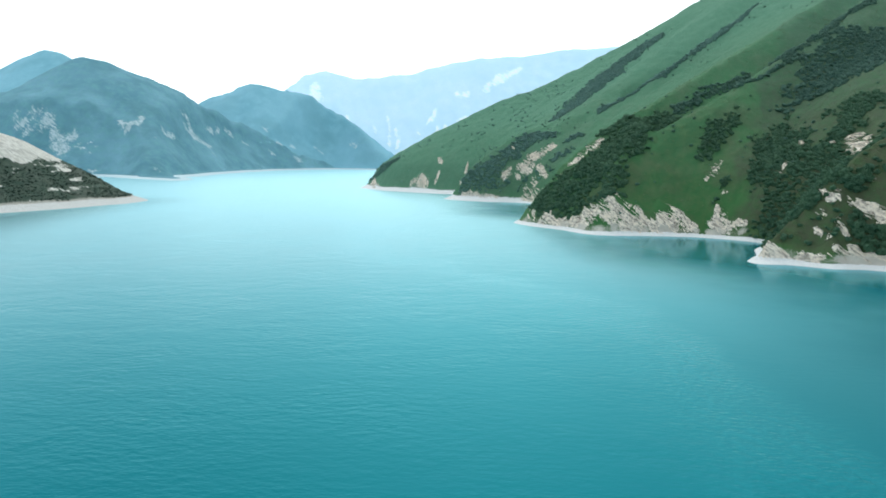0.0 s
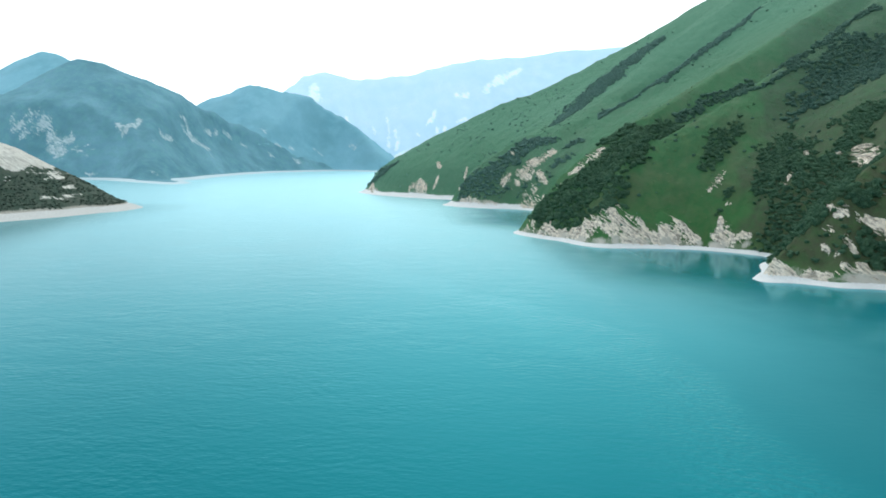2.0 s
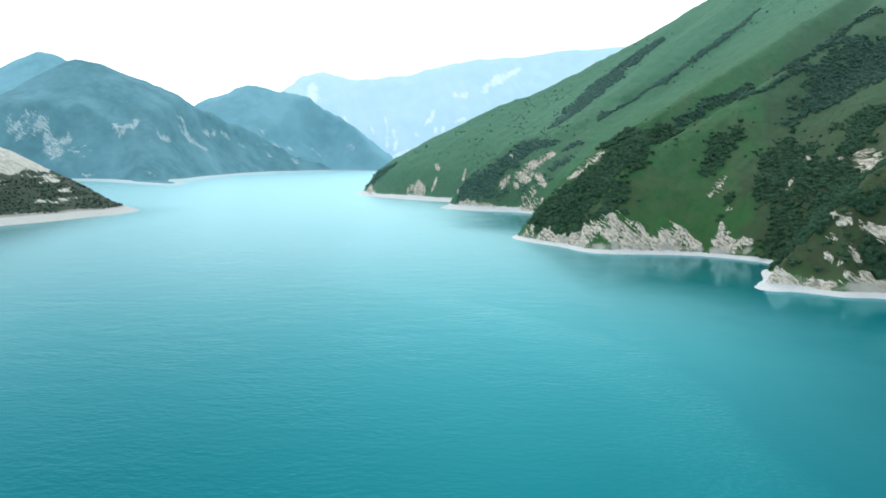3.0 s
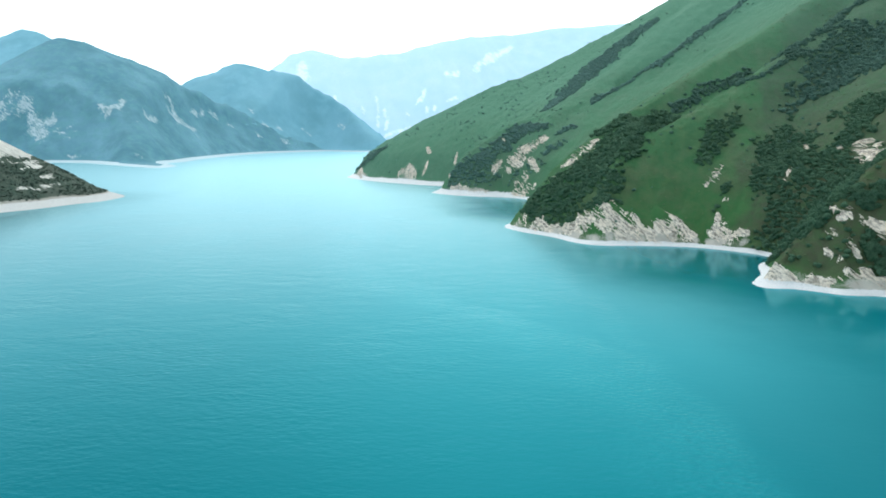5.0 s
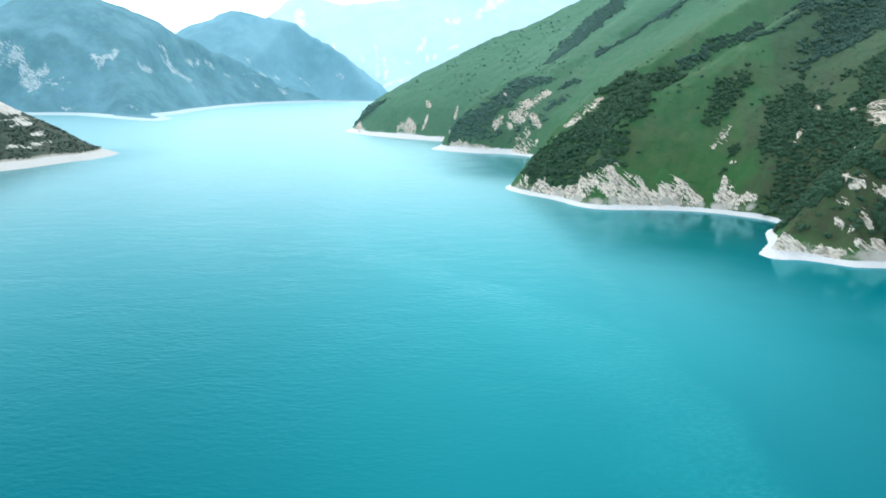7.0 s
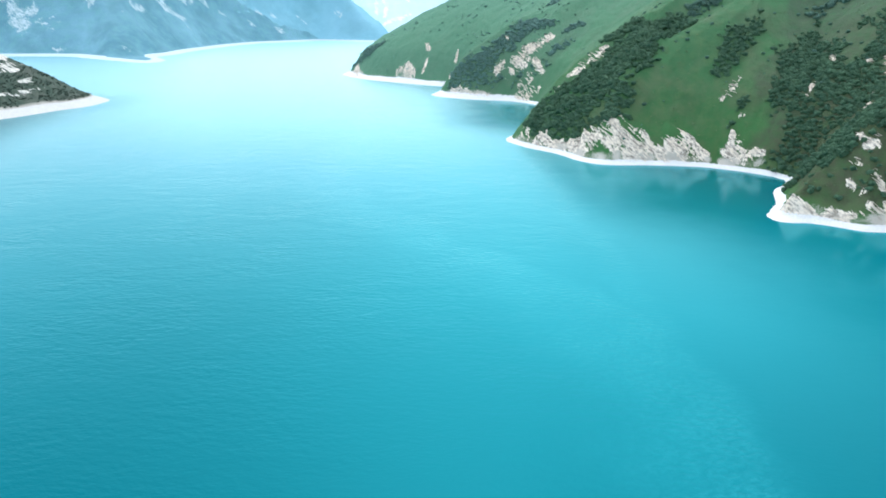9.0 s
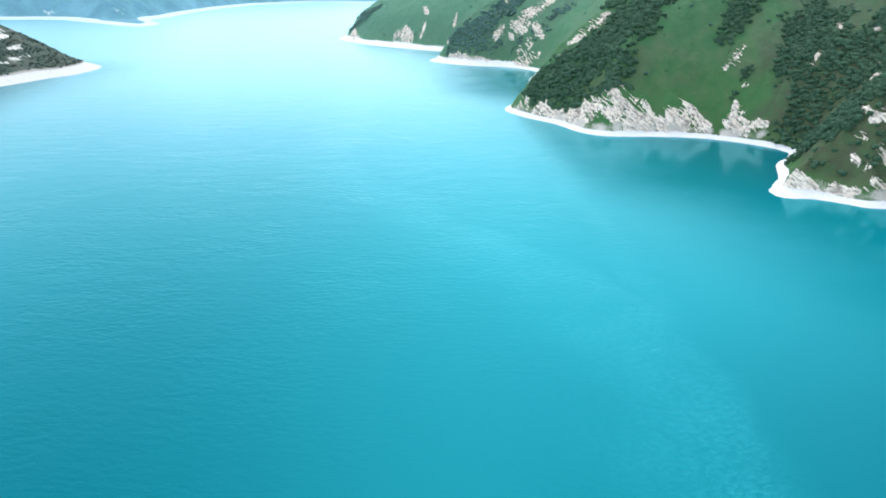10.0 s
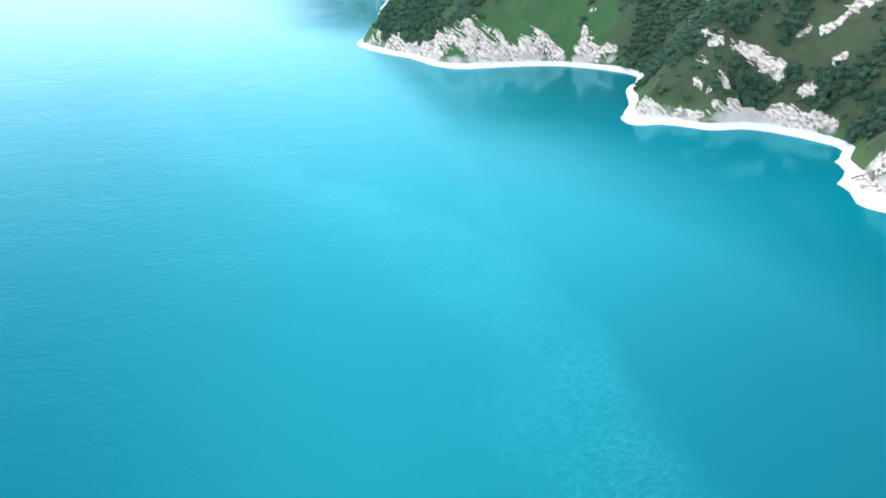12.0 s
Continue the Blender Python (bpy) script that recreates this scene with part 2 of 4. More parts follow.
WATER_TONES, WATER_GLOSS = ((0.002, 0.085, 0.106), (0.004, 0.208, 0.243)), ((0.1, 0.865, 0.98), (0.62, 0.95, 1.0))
WATER = water_material()


def leaf_material(name, dark, light):
    m, n, l, bsdf = material(name)
    info, geo = n.new("ShaderNodeObjectInfo"), n.new("ShaderNodeNewGeometry")
    vary = calc(n, l, "FRACT", calc(n, l, "ADD", info.outputs["Random"], geo.outputs["Random Per Island"]))
    col = blend(n, l, vary, dark, light)
    col = blend(n, l, calc(n, l, "MULTIPLY", noise_node(n, l, 1.5, 3), 0.5), col, dark)
    col = blend(n, l, calc(n, l, "MULTIPLY", ramp(n, l, noise_node(n, l, 14, 3), [(0.45, (0, 0, 0)), (0.62, (1, 1, 1))]), 0.45), col, light)
    l.new(col, bsdf.inputs["Base Color"])
    bsdf.inputs["Roughness"].default_value = 0.85
    bsdf.inputs["Specular IOR Level"].default_value = 0.2
    bump(n, l, bsdf, noise_node(n, l, 0.6, 3), 0.5, 0.5)
    # light comes through the leaves
    through_leaf, mix = n.new("ShaderNodeBsdfTranslucent"), n.new("ShaderNodeMixShader")
    l.new(col, through_leaf.inputs["Color"])
    mix.inputs["Fac"].default_value = 0.4
    l.new(bsdf.outputs[0], mix.inputs[1])
    l.new(through_leaf.outputs[0], mix.inputs[2])
    l.new(mix.outputs[0], n["Material Output"].inputs["Surface"])
    return m


def stone_material(name, tones):
    m, n, l, bsdf = material(name)
    bed = noise_node(n, l, 1.0, 5, 0.65, bedding(n, l))
    col = blend(n, l, ramp(n, l, bed, [(0.4, (0, 0, 0)), (0.55, (1, 1, 1))]), tones[0], tones[1])
    col = blend(n, l, calc(n, l, "MULTIPLY", ramp(n, l, noise_node(n, l, 7, 4), [(0.45, (0, 0, 0)), (0.62, (1, 1, 1))]), 0.5), col, tones[2])
    l.new(col, bsdf.inputs["Base Color"])
    bsdf.inputs["Roughness"].default_value = 0.92
    bump(n, l, bsdf, calc(n, l, "ADD", bed, noise_node(n, l, 0.8, 4)), 0.9, 0.8)
    return m


def bark_material():
    m, n, l, bsdf = material("bark")
    l.new(blend(n, l, noise_node(n, l, 0.3, 4), (0.05, 0.04, 0.03), (0.11, 0.09, 0.07)), bsdf.inputs["Base Color"])
    bsdf.inputs["Roughness"].default_value = 0.95
    return m


LEAVES = leaf_material("dark_leaves", (0.06, 0.138, 0.086), (0.112, 0.214, 0.12))
# distance haze put into the leaf colours, weaker in the second
HAZED_LEAVES = leaf_material("hazed_leaves", (0.13, 0.255, 0.225), (0.185, 0.325, 0.272))
LESS_HAZED_LEAVES = leaf_material("less_hazed_leaves", (0.085, 0.175, 0.14), (0.135, 0.245, 0.18))
SCRUB_LEAVES = leaf_material("scrub_leaves", (0.06, 0.098, 0.078), (0.115, 0.155, 0.12))
TUFT_LEAVES = leaf_material("olive_tufts", (0.08, 0.14, 0.065), (0.15, 0.2, 0.1))
LIME = stone_material("limestone", LIMESTONE)
BARK = bark_material()


# ---- the lie of the land ----
def lattice_noise(x, y, seed=0):
    """Smooth value noise in the plane, 0 to 1."""
    xi, yi = np.floor(x).astype(np.int64), np.floor(y).astype(np.int64)
    fx, fy = x - xi, y - yi
    fx, fy = fx * fx * fx * (fx * (fx * 6 - 15) + 10), fy * fy * fy * (fy * (fy * 6 - 15) + 10)

    def corner(a, b):
        h = (a * 374761393 + b * 668265263 + seed * 974634541) & 0xFFFFFFFF
        h = ((h ^ (h >> 13)) * 1274126177) & 0xFFFFFFFF
        return ((h ^ (h >> 16)) & 0xFFFFFF) / 0xFFFFFF

    low = corner(xi, yi) * (1 - fx) + corner(xi + 1, yi) * fx
    high = corner(xi, yi + 1) * (1 - fx) + corner(xi + 1, yi + 1) * fx
    return low * (1 - fy) + high * fy


def rough(x, y, size, octaves=4, seed=0):
    """Fractal noise, about -1 to 1, whose largest lumps are size metres."""
    total, weight = 0.0, 0.0
    for k in range(octaves):
        total = total + (2 * lattice_noise(x / size * 2 ** k + 17 * k, y / size * 2 ** k - 9 * k, seed + k) - 1) * 0.5 ** k
        weight += 0.5 ** k
    return total / weight


def curve_through(points, step):
    """A closed Catmull-Rom curve through corner points, sampled about every step metres."""
    p = np.array(points, float)
    out = []
    for i in range(len(p)):
        a, b, c, d = p[i - 1], p[i], p[(i + 1) % len(p)], p[(i + 2) % len(p)]
        n = int(np.clip(np.linalg.norm(c - b) / step, 1, 12))
        if np.linalg.norm(c - b) > 250:
            n = 1
        for t in np.arange(n) / n:
            out.append(0.5 * (2 * b + (c - a) * t + (2 * a - 5 * b + 4 * c - d) * t * t + (3 * b - a - 3 * c + d) * t ** 3))
    return np.array(out)


def inland(x, y, outline):
    """Metres from the shore, positive on land."""
    shape = x.shape
    px, py = x.ravel(), y.ravel()
    best, inside = np.full(px.size, 1e18), np.zeros(px.size, bool)
    for (ax, ay), (bx, by) in zip(outline, np.roll(outline, -1, 0)):
        dx, dy = bx - ax, by - ay
        t = np.clip(((px - ax) * dx + (py - ay) * dy) / (dx * dx + dy * dy + 1e-9), 0, 1)
        best = np.minimum(best, (px - ax - t * dx) ** 2 + (py - ay - t * dy) ** 2)
        if ay != by:
            inside ^= ((ay > py) != (by > py)) & (px < (bx - ax) * (py - ay) / (by - ay) + ax)
    return (np.sqrt(best) * np.where(inside, 1, -1)).reshape(shape)


def step01(a, b, v):
    t = np.clip((v - a) / (b - a), 0, 1)
    return t * t * (3 - 2 * t)


# the shore of the mountain, from its far back to the near bay
SHORE_FAR = [(400, 3000), (190, 2200), (-30, 1830), (-150, 1725), (-194, 1672), (-145, 1562), (-72, 1482), (-6, 1427), (29, 1404), (40, 1380), (22, 1310),
             (0, 1264), (33, 1220), (77, 1194), (120, 1180), (153, 1138), (150, 1110), (135, 1050), (118, 960), (98, 875)]
SHORE_NEAR = [(82, 826), (97, 785), (122, 750), (140, 712), (162, 697), (203, 696), (240, 689), (268, 671), (286, 650), (290, 640), (282, 622),
              (263, 600), (250, 566), (237, 545), (227, 528), (231, 515), (249, 513), (261, 504), (274, 494), (294, 492), (308, 481), (319, 464),
              (327, 449), (325, 441), (309, 426), (304, 412), (287, 397), (286, 386), (279, 372), (284, 359), (305, 330)]
SHORE_BEHIND = [(350, 290), (345, 200), (390, 0), (470, -600), (3200, -600), (3200, 3000)]
MOUNTAIN_SHORE = curve_through(SHORE_FAR + SHORE_NEAR + SHORE_BEHIND, 6)
HEADLAND_SHORE = curve_through([(-478, 1160), (-478, 1086), (-495, 1046), (-511, 991), (-529, 947), (-579, 864), (-720, 720), (-950, 560), (-2600, 350),
                                (-2600, 1650), (-790, 1350), (-600, 1245), (-508, 1196)], 8)
DISTANT_SHORE = curve_through([(-150, 3640), (-345, 3560), (-545, 3610), (-740, 3300), (-800, 3000), (-815, 2600), (-800, 2380), (-812, 2260), (-730, 2100), (-742, 1985),
                               (-838, 2055), (-990, 2185), (-1115, 2255), (-1500, 2200), (-3200, 2000), (-3200, 4200), (-150, 4200)], 25)


# bands of wood: corners of x, y and half width
WOODS = [
    [(103, 807, 8.1), (120, 797, 18.2), (139, 786, 27.9), (160, 776, 31.7), (182, 783, 30.2), (200, 792, 20.5), (229, 815, 10.5), (258, 825, 8.6)],
    [(186, 826, 10.1), (201, 830, 10.3), (223, 818, 9.4)],
    [(39, 1255, 7.8), (65, 1242, 16.7), (94, 1241, 20.5), (124, 1260, 19.4), (159, 1278, 17.2), (186, 1262, 11.8)],
    [(187, 1200, 11.3), (203, 1197, 11.9)],
    [(209, 1225, 9), (227, 1219, 7.7)],
    [(210, 1353, 8.2), (243, 1401, 15.6), (285, 1455, 19.9), (328, 1505, 24.5), (369, 1538, 21.2), (411, 1569, 16), (464, 1592, 8.1)],
    [(270, 1267, 4.1), (327, 1275, 4.2), (380, 1264, 7), (432, 1280, 7.2), (488, 1307, 8.9), (536, 1331, 7.7), (569, 1359, 4.7)],
    [(267, 839, 3.5), (293, 852, 5.5), (320, 866, 7.4), (363, 877, 6.8), (387, 847, 4.7), (428, 857, 5.9), (477, 890, 6.1), (507, 888, 6.2)],
    [(333, 823, 3.5), (359, 824, 2.7), (402, 839, 3.8)],
    [(315, 785, 4.5), (306, 776, 9.7), (292, 771, 13.1), (280, 759, 10), (269, 747, 5.6)],
    [(281, 716, 2.9), (273, 711, 4.9), (269, 707, 4.2), (265, 701, 2.8)],
    [(473, 810, 18.2), (445, 802, 18.9), (412, 794, 13), (389, 793, 16.1), (366, 784, 11.5)],
    [(362, 771, 14.5), (342, 747, 19.1), (325, 704, 20.5), (318, 676, 22.1), (311, 663, 21.8), (304, 651, 15.2), (298, 634, 12.4), (296, 612, 13.8), (306, 596, 16.5), (320, 588, 17.9)],
    [(488, 836, 13.6), (451, 831, 19.8), (426, 823, 15.1)],
    [(396, 819, 4.2), (406, 816, 10.2), (415, 819, 4.3)],
    [(410, 709, 23.6), (383, 684, 13.1), (354, 676, 15.2), (337, 670, 13.2)],
    [(106, 814, 5), (118, 813, 7), (128, 812, 6)],
    [(152, 731, 7), (166, 732, 13.1), (179, 740, 11.7)],
    [(-169, 1659, 4.3), (-155, 1649, 9.9), (-129, 1622, 8.4), (-103, 1605, 5.5)],
    [(290, 545, 6), (300, 560, 12), (320, 580, 13), (345, 600, 12), (380, 610, 12)],
    [(297, 515, 6), (306, 512, 8), (315, 505, 8), (324, 499, 5)],
    [(334, 482, 6), (342, 474, 10), (353, 468, 12), (374, 470, 10)],
    [(347, 530, 9), (365, 545, 10), (400, 560, 12)],
    [(334, 428, 5), (345, 420, 8), (350, 380, 9)],
    [(280, 548, 5), (292, 556, 8), (305, 540, 7)],
    [(365, 520, 8), (385, 525, 10), (410, 520, 12)],
    [(355, 445, 9), (375, 430, 11), (400, 450, 12)],
    [(264, 586, 5), (275, 582, 8), (287, 580, 10), (303, 600, 12)],
    [(294, 552, 7), (306, 540, 8), (318, 537, 6)],
    [(328, 518, 4), (336, 519, 5)],
    [(338, 448, 6), (348, 440, 9)],
    [(262, 588, 6), (277, 579, 10), (289, 567, 11), (302, 560, 9)],
    [(279, 561, 8), (276, 545, 7), (284, 552, 8)],
    [(45, 1243, 7), (80, 1228, 9), (110, 1216, 9), (140, 1204, 8), (168, 1190, 9)],
    [(330, 700, 8), (345, 690, 14), (352, 660, 14), (345, 640, 12)],
    [(330, 655, 10), (345, 632, 13), (362, 610, 14), (380, 600, 16)],
]
GULLIES = [[(188, 1319, 18), (236, 1350, 28), (290, 1390, 30), (345, 1430, 30), (420, 1490, 28), (500, 1560, 24)],
           [(328, 1295, 6), (385, 1316, 9), (461, 1347, 15), (548, 1396, 20), (620, 1430, 20)],
           [(235, 815, 10), (280, 836, 12), (330, 860, 13), (365, 874, 12), (409, 889, 10), (457, 912, 9), (520, 950, 9)],
           [(540, 830, 16), (470, 805, 18), (425, 804, 18), (378, 775, 20), (342, 747, 18), (326, 722, 12)]]
# grassy ribs on the near side of the gullies
RIBS = [[(x + 30, y - 34, r * 0.8 + 22) for x, y, r in band] for band in GULLIES[:3]]
# bare rock: corners of x, y and half width
CLIFFS = [
    [(94, 812, 5), (98, 803, 5.5), (103, 792, 3.5)],
    [(105, 787, 3.5), (112, 780, 5), (118, 768, 3.5), (127, 757, 4)],
    [(130, 752, 4), (147, 730, 7), (160, 716, 9), (173, 712, 10), (187, 709, 9), (198, 706, 8)],
    [(205, 706, 6), (219, 706, 9), (232, 703, 7.5), (245, 697, 4)],
    [(267, 698, 2), (265, 691, 6.6), (274, 682, 4.6), (285, 671, 2.6)],
    [(236, 530, 2.6), (245, 522, 3.2), (257, 516, 3.6), (270, 508, 3.6), (282, 504, 3.8), (294, 503, 3.2), (307, 493, 3.2), (316, 488, 5.4), (325, 474, 3.8), (333, 461, 2.6)],
    [(296, 402, 7), (301, 392, 8), (298, 375, 7), (310, 345, 8)],
    [(32, 1244, 3), (51, 1227, 3.5), (74, 1211, 3.5), (92, 1204, 2.5)],
    [(-69, 1508, 4.2), (-49, 1492, 8.4), (-34, 1474, 5.5)],
    [(-150, 1590, 5), (-163, 1640, 6)],
]
OUTCROPS = [
    [(187, 1231, 10.8), (173, 1231, 12.7), (159, 1229, 10.8)],
    [(155, 1236, 8.9), (136, 1222, 14.5), (124, 1216, 12.6)],
    [(140, 1230, 8.6), (149, 1214, 8.6)],
    [(158, 1211, 5.8), (168, 1177, 5.7)],
    [(114, 1228, 6.8), (101, 1222, 6.8)],
    [(146, 1197, 10.4), (148, 1184, 8.5)],
    [(141, 1190, 14.2), (133, 1192, 12.4), (152, 1164, 10.3)],
    [(163, 1165, 6.4), (158, 1162, 6.4)],
    [(179, 816, 7), (166, 813, 12), (150, 811, 9), (140, 812, 4)],
    [(146, 813, 3.5), (139, 815, 2.2)],
    [(136, 810, 1.3), (128, 813, 1.4)],
    [(-9, 1507, 6.6), (-5, 1486, 4.9)],
    [(-9, 1475, 3.2), (-18, 1466, 4.1)],
    [(49, 1450, 3.2), (44, 1438, 3.9)],
    [(38, 1300, 2.6), (33, 1275, 3.1), (30, 1262, 3.6)],
    [(121, 1265, 4.2), (124, 1260, 2.8)],
    [(283, 735, 3.4), (275, 727, 5), (267, 725, 4.2), (263, 724, 2.5)],
    [(174, 727, 2), (181, 719, 2), (191, 716, 1.5)],
    [(276, 708, 1.7), (279, 706, 1.7)],
    [(377, 667, 6.6), (370, 647, 11.2), (364, 627, 8.5)],
    [(351, 716, 2.5), (348, 702, 2.5)],
    [(363, 679, 3.4), (362, 668, 1.7)],
    [(328, 692, 3.4), (321, 684, 2.4)],
    [(285, 542, 3), (287, 538, 3)],
    [(277, 530, 3), (281, 525, 3)],
    [(286, 520, 3.5), (291, 514, 3)],
    [(273, 522, 2.5), (275, 518, 2.5)],
    [(277, 514, 2), (280, 512, 2)],
    [(289, 532, 4), (294, 531, 4)],
    [(298, 529, 3), (306, 525, 4.5), (313, 519, 6), (321, 505, 5)],
    [(329, 489, 4.5), (331, 484, 4)],
    [(343, 487, 3), (348, 484, 2.5)],
    [(360, 503, 5), (367, 503, 8)],
    [(372, 500, 8), (382, 497, 9)],
    [(346, 505, 2.5), (353, 502, 2.5)],
    [(318, 536, 2.5), (322, 534, 2.5)],
    [(335, 515, 2), (341, 511, 2)],
    [(334, 622, 4), (338, 618, 3)],
    [(322, 623, 4), (325, 619, 3)],
    [(345, 640, 3), (349, 636, 3)],
]
BROAD_BEACH = [[(226, 530, 7), (236, 520, 7)], [(296, 402, 12), (290, 385, 20), (290, 362, 18)]]
# stony, scrubby ground across the bay
STONY = [[(45, 1240, 25), (100, 1235, 42), (160, 1225, 42), (215, 1212, 30)], [(-150, 1610, 24), (-60, 1505, 30), (30, 1440, 32), (60, 1400, 40)]]
FAR_BEACH = [[(-194, 1672, 40), (-120, 1530, 40), (0, 1425, 40), (28, 1402, 30)], [(0, 1264, 34), (33, 1220, 34), (120, 1180, 34)]]


def near_bands(x, y, bands, spread=1.0):
    """1 on the middle of the nearest band, 0 on its edge, less beyond."""
    best = np.full(x.shape, -9.0)
    for band in bands:
        for (ax, ay, ar), (bx, by, br) in zip(band, band[1:] or band):
            dx, dy = bx - ax, by - ay
            t = np.clip(((x - ax) * dx + (y - ay) * dy) / (dx * dx + dy * dy + 1e-9), 0, 1)
            best = np.maximum(best, 1 - np.hypot(x - ax - t * dx, y - ay - t * dy) / ((ar + t * (br - ar)) * spread))
    return best


def slope_law(d):
    """Height of the mountainside, d metres in from the shore: steep at the foot, easing off above."""
    return np.where(d < 0, d * 0.45, 0.58 * d + 60 * (1 - np.exp(-np.maximum(d, 0) / 60)) + 0.085 * np.maximum(d - 280, 0))


def beach_width(x, y):
    return 6.0 + 7 * step01(-0.3, 0.8, near_bands(x, y, BROAD_BEACH)) + 9 * step01(0.0, 0.6, near_bands(x, y, FAR_BEACH))


def bare_rock(x, y):
    return np.maximum(near_bands(x, y, CLIFFS, 0.82) + 0.26, near_bands(x, y, OUTCROPS, 0.66)) + 0.5 * rough(x, y, 13, 3, 33)


def rock_beds(x, y, z):
    """Bare beds alternating with grassy ledges, drawn out along the dip: above 0 is rock."""
    ribs = rough((0.7 * x + 0.1 * y + 0.7 * z) / 5.0 * 9, (0.8 * x - 0.3 * y - 0.75 * z) / 30 * 9, 9, 3, 34)
    return np.minimum(bare_rock(x, y) * 1.3 + 1.9 * ribs - 0.6, 1.0)


def mountain_height(x, y):
    d0 = inland(x, y, MOUNTAIN_SHORE)
    d = d0 + 2.2 * rough(x, y, 18, 3, 5) * step01(2, 12, np.abs(d0)) + 0.8 * rough(x, y, 7, 2, 6)
    wide = beach_width(x, y)
    cliff = step01(-0.4, 0.4, near_bands(x, y, CLIFFS, 1.3))
    rise = 0.45 - 0.22 * step01(-0.3, 0.8, near_bands(x, y, BROAD_BEACH))
    foot = rise * np.clip(d, 0, wide) + (1.4 + 0.35 * cliff) * np.maximum(d - wide, 0)
    z = np.where(d < 0, d * 0.4, np.minimum(foot, slope_law(d)))
    z = z * (1 - 0.025 * step01(1350, 1650, y) * step01(20, 120, d) - 0.09 * step01(1480, 1660, y) * (1 - step01(90, 260, d)))
    z = z + step01(20, 160, d) * 6 * rough(x, y, 140, 4, 11) + step01(6, 20, d) * 1.2 * rough(x, y, 11, 3, 12)
    # shallow ribs and runnels down the fall of the slope
    z = z + 2.4 * step01(20, 90, d) * rough((0.9 * y - 0.43 * x) * 5, 0.9 * x + 0.43 * y, 170, 4, 14)
    z = z - 15 * step01(-1.0, 1.0, near_bands(x, y, GULLIES, 1.5)) * step01(30, 120, d)
    z = z + 9 * step01(-0.2, 0.9, near_bands(x, y, RIBS)) * step01(30, 120, d)
    # tilted beds stand proud in the bare rock
    rock = step01(-0.3, 0.7, rock_beds(x, y, z)) * step01(wide, wide + 6, d)
    return z + rock * (0.9 + 0.8 * rough(x, y, 5, 3, 45))


def mountain_masks(x, y, z):
    d = inland(x, y, MOUNTAIN_SHORE) + 0.8 * rough(x, y, 7, 2, 6)
    wide = beach_width(x, y)
    scree = step01(-0.5, 0.2, near_bands(x, y, CLIFFS, 1.5)) * step01(wide - 3, wide + 1, d) * (1 - step01(wide + 2, wide + 7, d))
    return {"beach": 1 - step01(wide - 1.0, wide + 1.5, d), "rock": np.clip(0.5 + 0.8 * rock_beds(x, y, z), 0, 1) * step01(1, 6, d), "soil": scree * (0.5 + 0.4 * step01(-0.3, 0.4, rough(x, y, 13, 3, 52))),
            "heath": np.maximum(0.75 * step01(-0.3, 0.5, near_bands(x, y, STONY)) * step01(10, 25, d), step01(-0.35, 0.35, (x - 212) / 45 - np.maximum(y - 620, 0) / 60 + 1.5 * rough(x, y, 40, 4, 81)) * step01(8, 16, d))}


def headland_height(x, y):
    d = inland(x, y, HEADLAND_SHORE)
    d = d + 2 * rough(x, y, 20, 3, 8) * step01(0, 8, np.abs(d))
    foot = 0.34 * np.clip(d, 0, 23) + 1.0 * np.maximum(d - 23, 0)
    z = np.where(d < 0, d * 0.4, np.minimum(foot, slope_law(d)))
    z = z * (1 - 0.36 * step01(1030, 1125, y) * step01(14, 40, d))
    return np.where(z > 78, 78 + 34 * (1 - np.exp(-(z - 78) / 34)), z) + step01(15, 60, d) * 2.5 * rough(x, y, 40, 4, 9)


def headland_bare(x, y, z):
    """The pale, bare top of the headland, with a ragged lower edge."""
    return step01(-6, 8, z - 54 + 16 * rough(x, y, 34, 4, 2) + 0.12 * (y - 1040)) * (1 - step01(-592, -574, x + 8 * rough(x, y, 15, 2, 4)))


def headland_masks(x, y, z):
    d = inland(x, y, HEADLAND_SHORE)
    patches = step01(0.2, 0.5, rough(x * 0.6 + y * 0.25, z * 2.4, 15, 3, 71)) * 0.6 * step01(16, 26, d) * (1 - step01(-540, -520, x))
    return {"beach": 1 - step01(18, 27, d), "rock": np.maximum(headland_bare(x, y, z), patches), "soil": 0.7 * step01(16, 20, d) * (1 - step01(24, 30, d))}


def along_crest(x, y, crest, fall):
    """Height under a crest line of (x, y, z) corners that falls away to both sides."""
    best = np.full(x.shape, -1e9)
    for (ax, ay, az), (bx, by, bz) in zip(crest, crest[1:]):
        dx, dy = bx - ax, by - ay
        t = np.clip(((x - ax) * dx + (y - ay) * dy) / (dx * dx + dy * dy), 0, 1)
        away = np.hypot(x - ax - t * dx, y - ay - t * dy)
        best = np.maximum(best, az + t * (bz - az) - fall * (np.sqrt(away ** 2 + 25 ** 2) - 25))
    return best


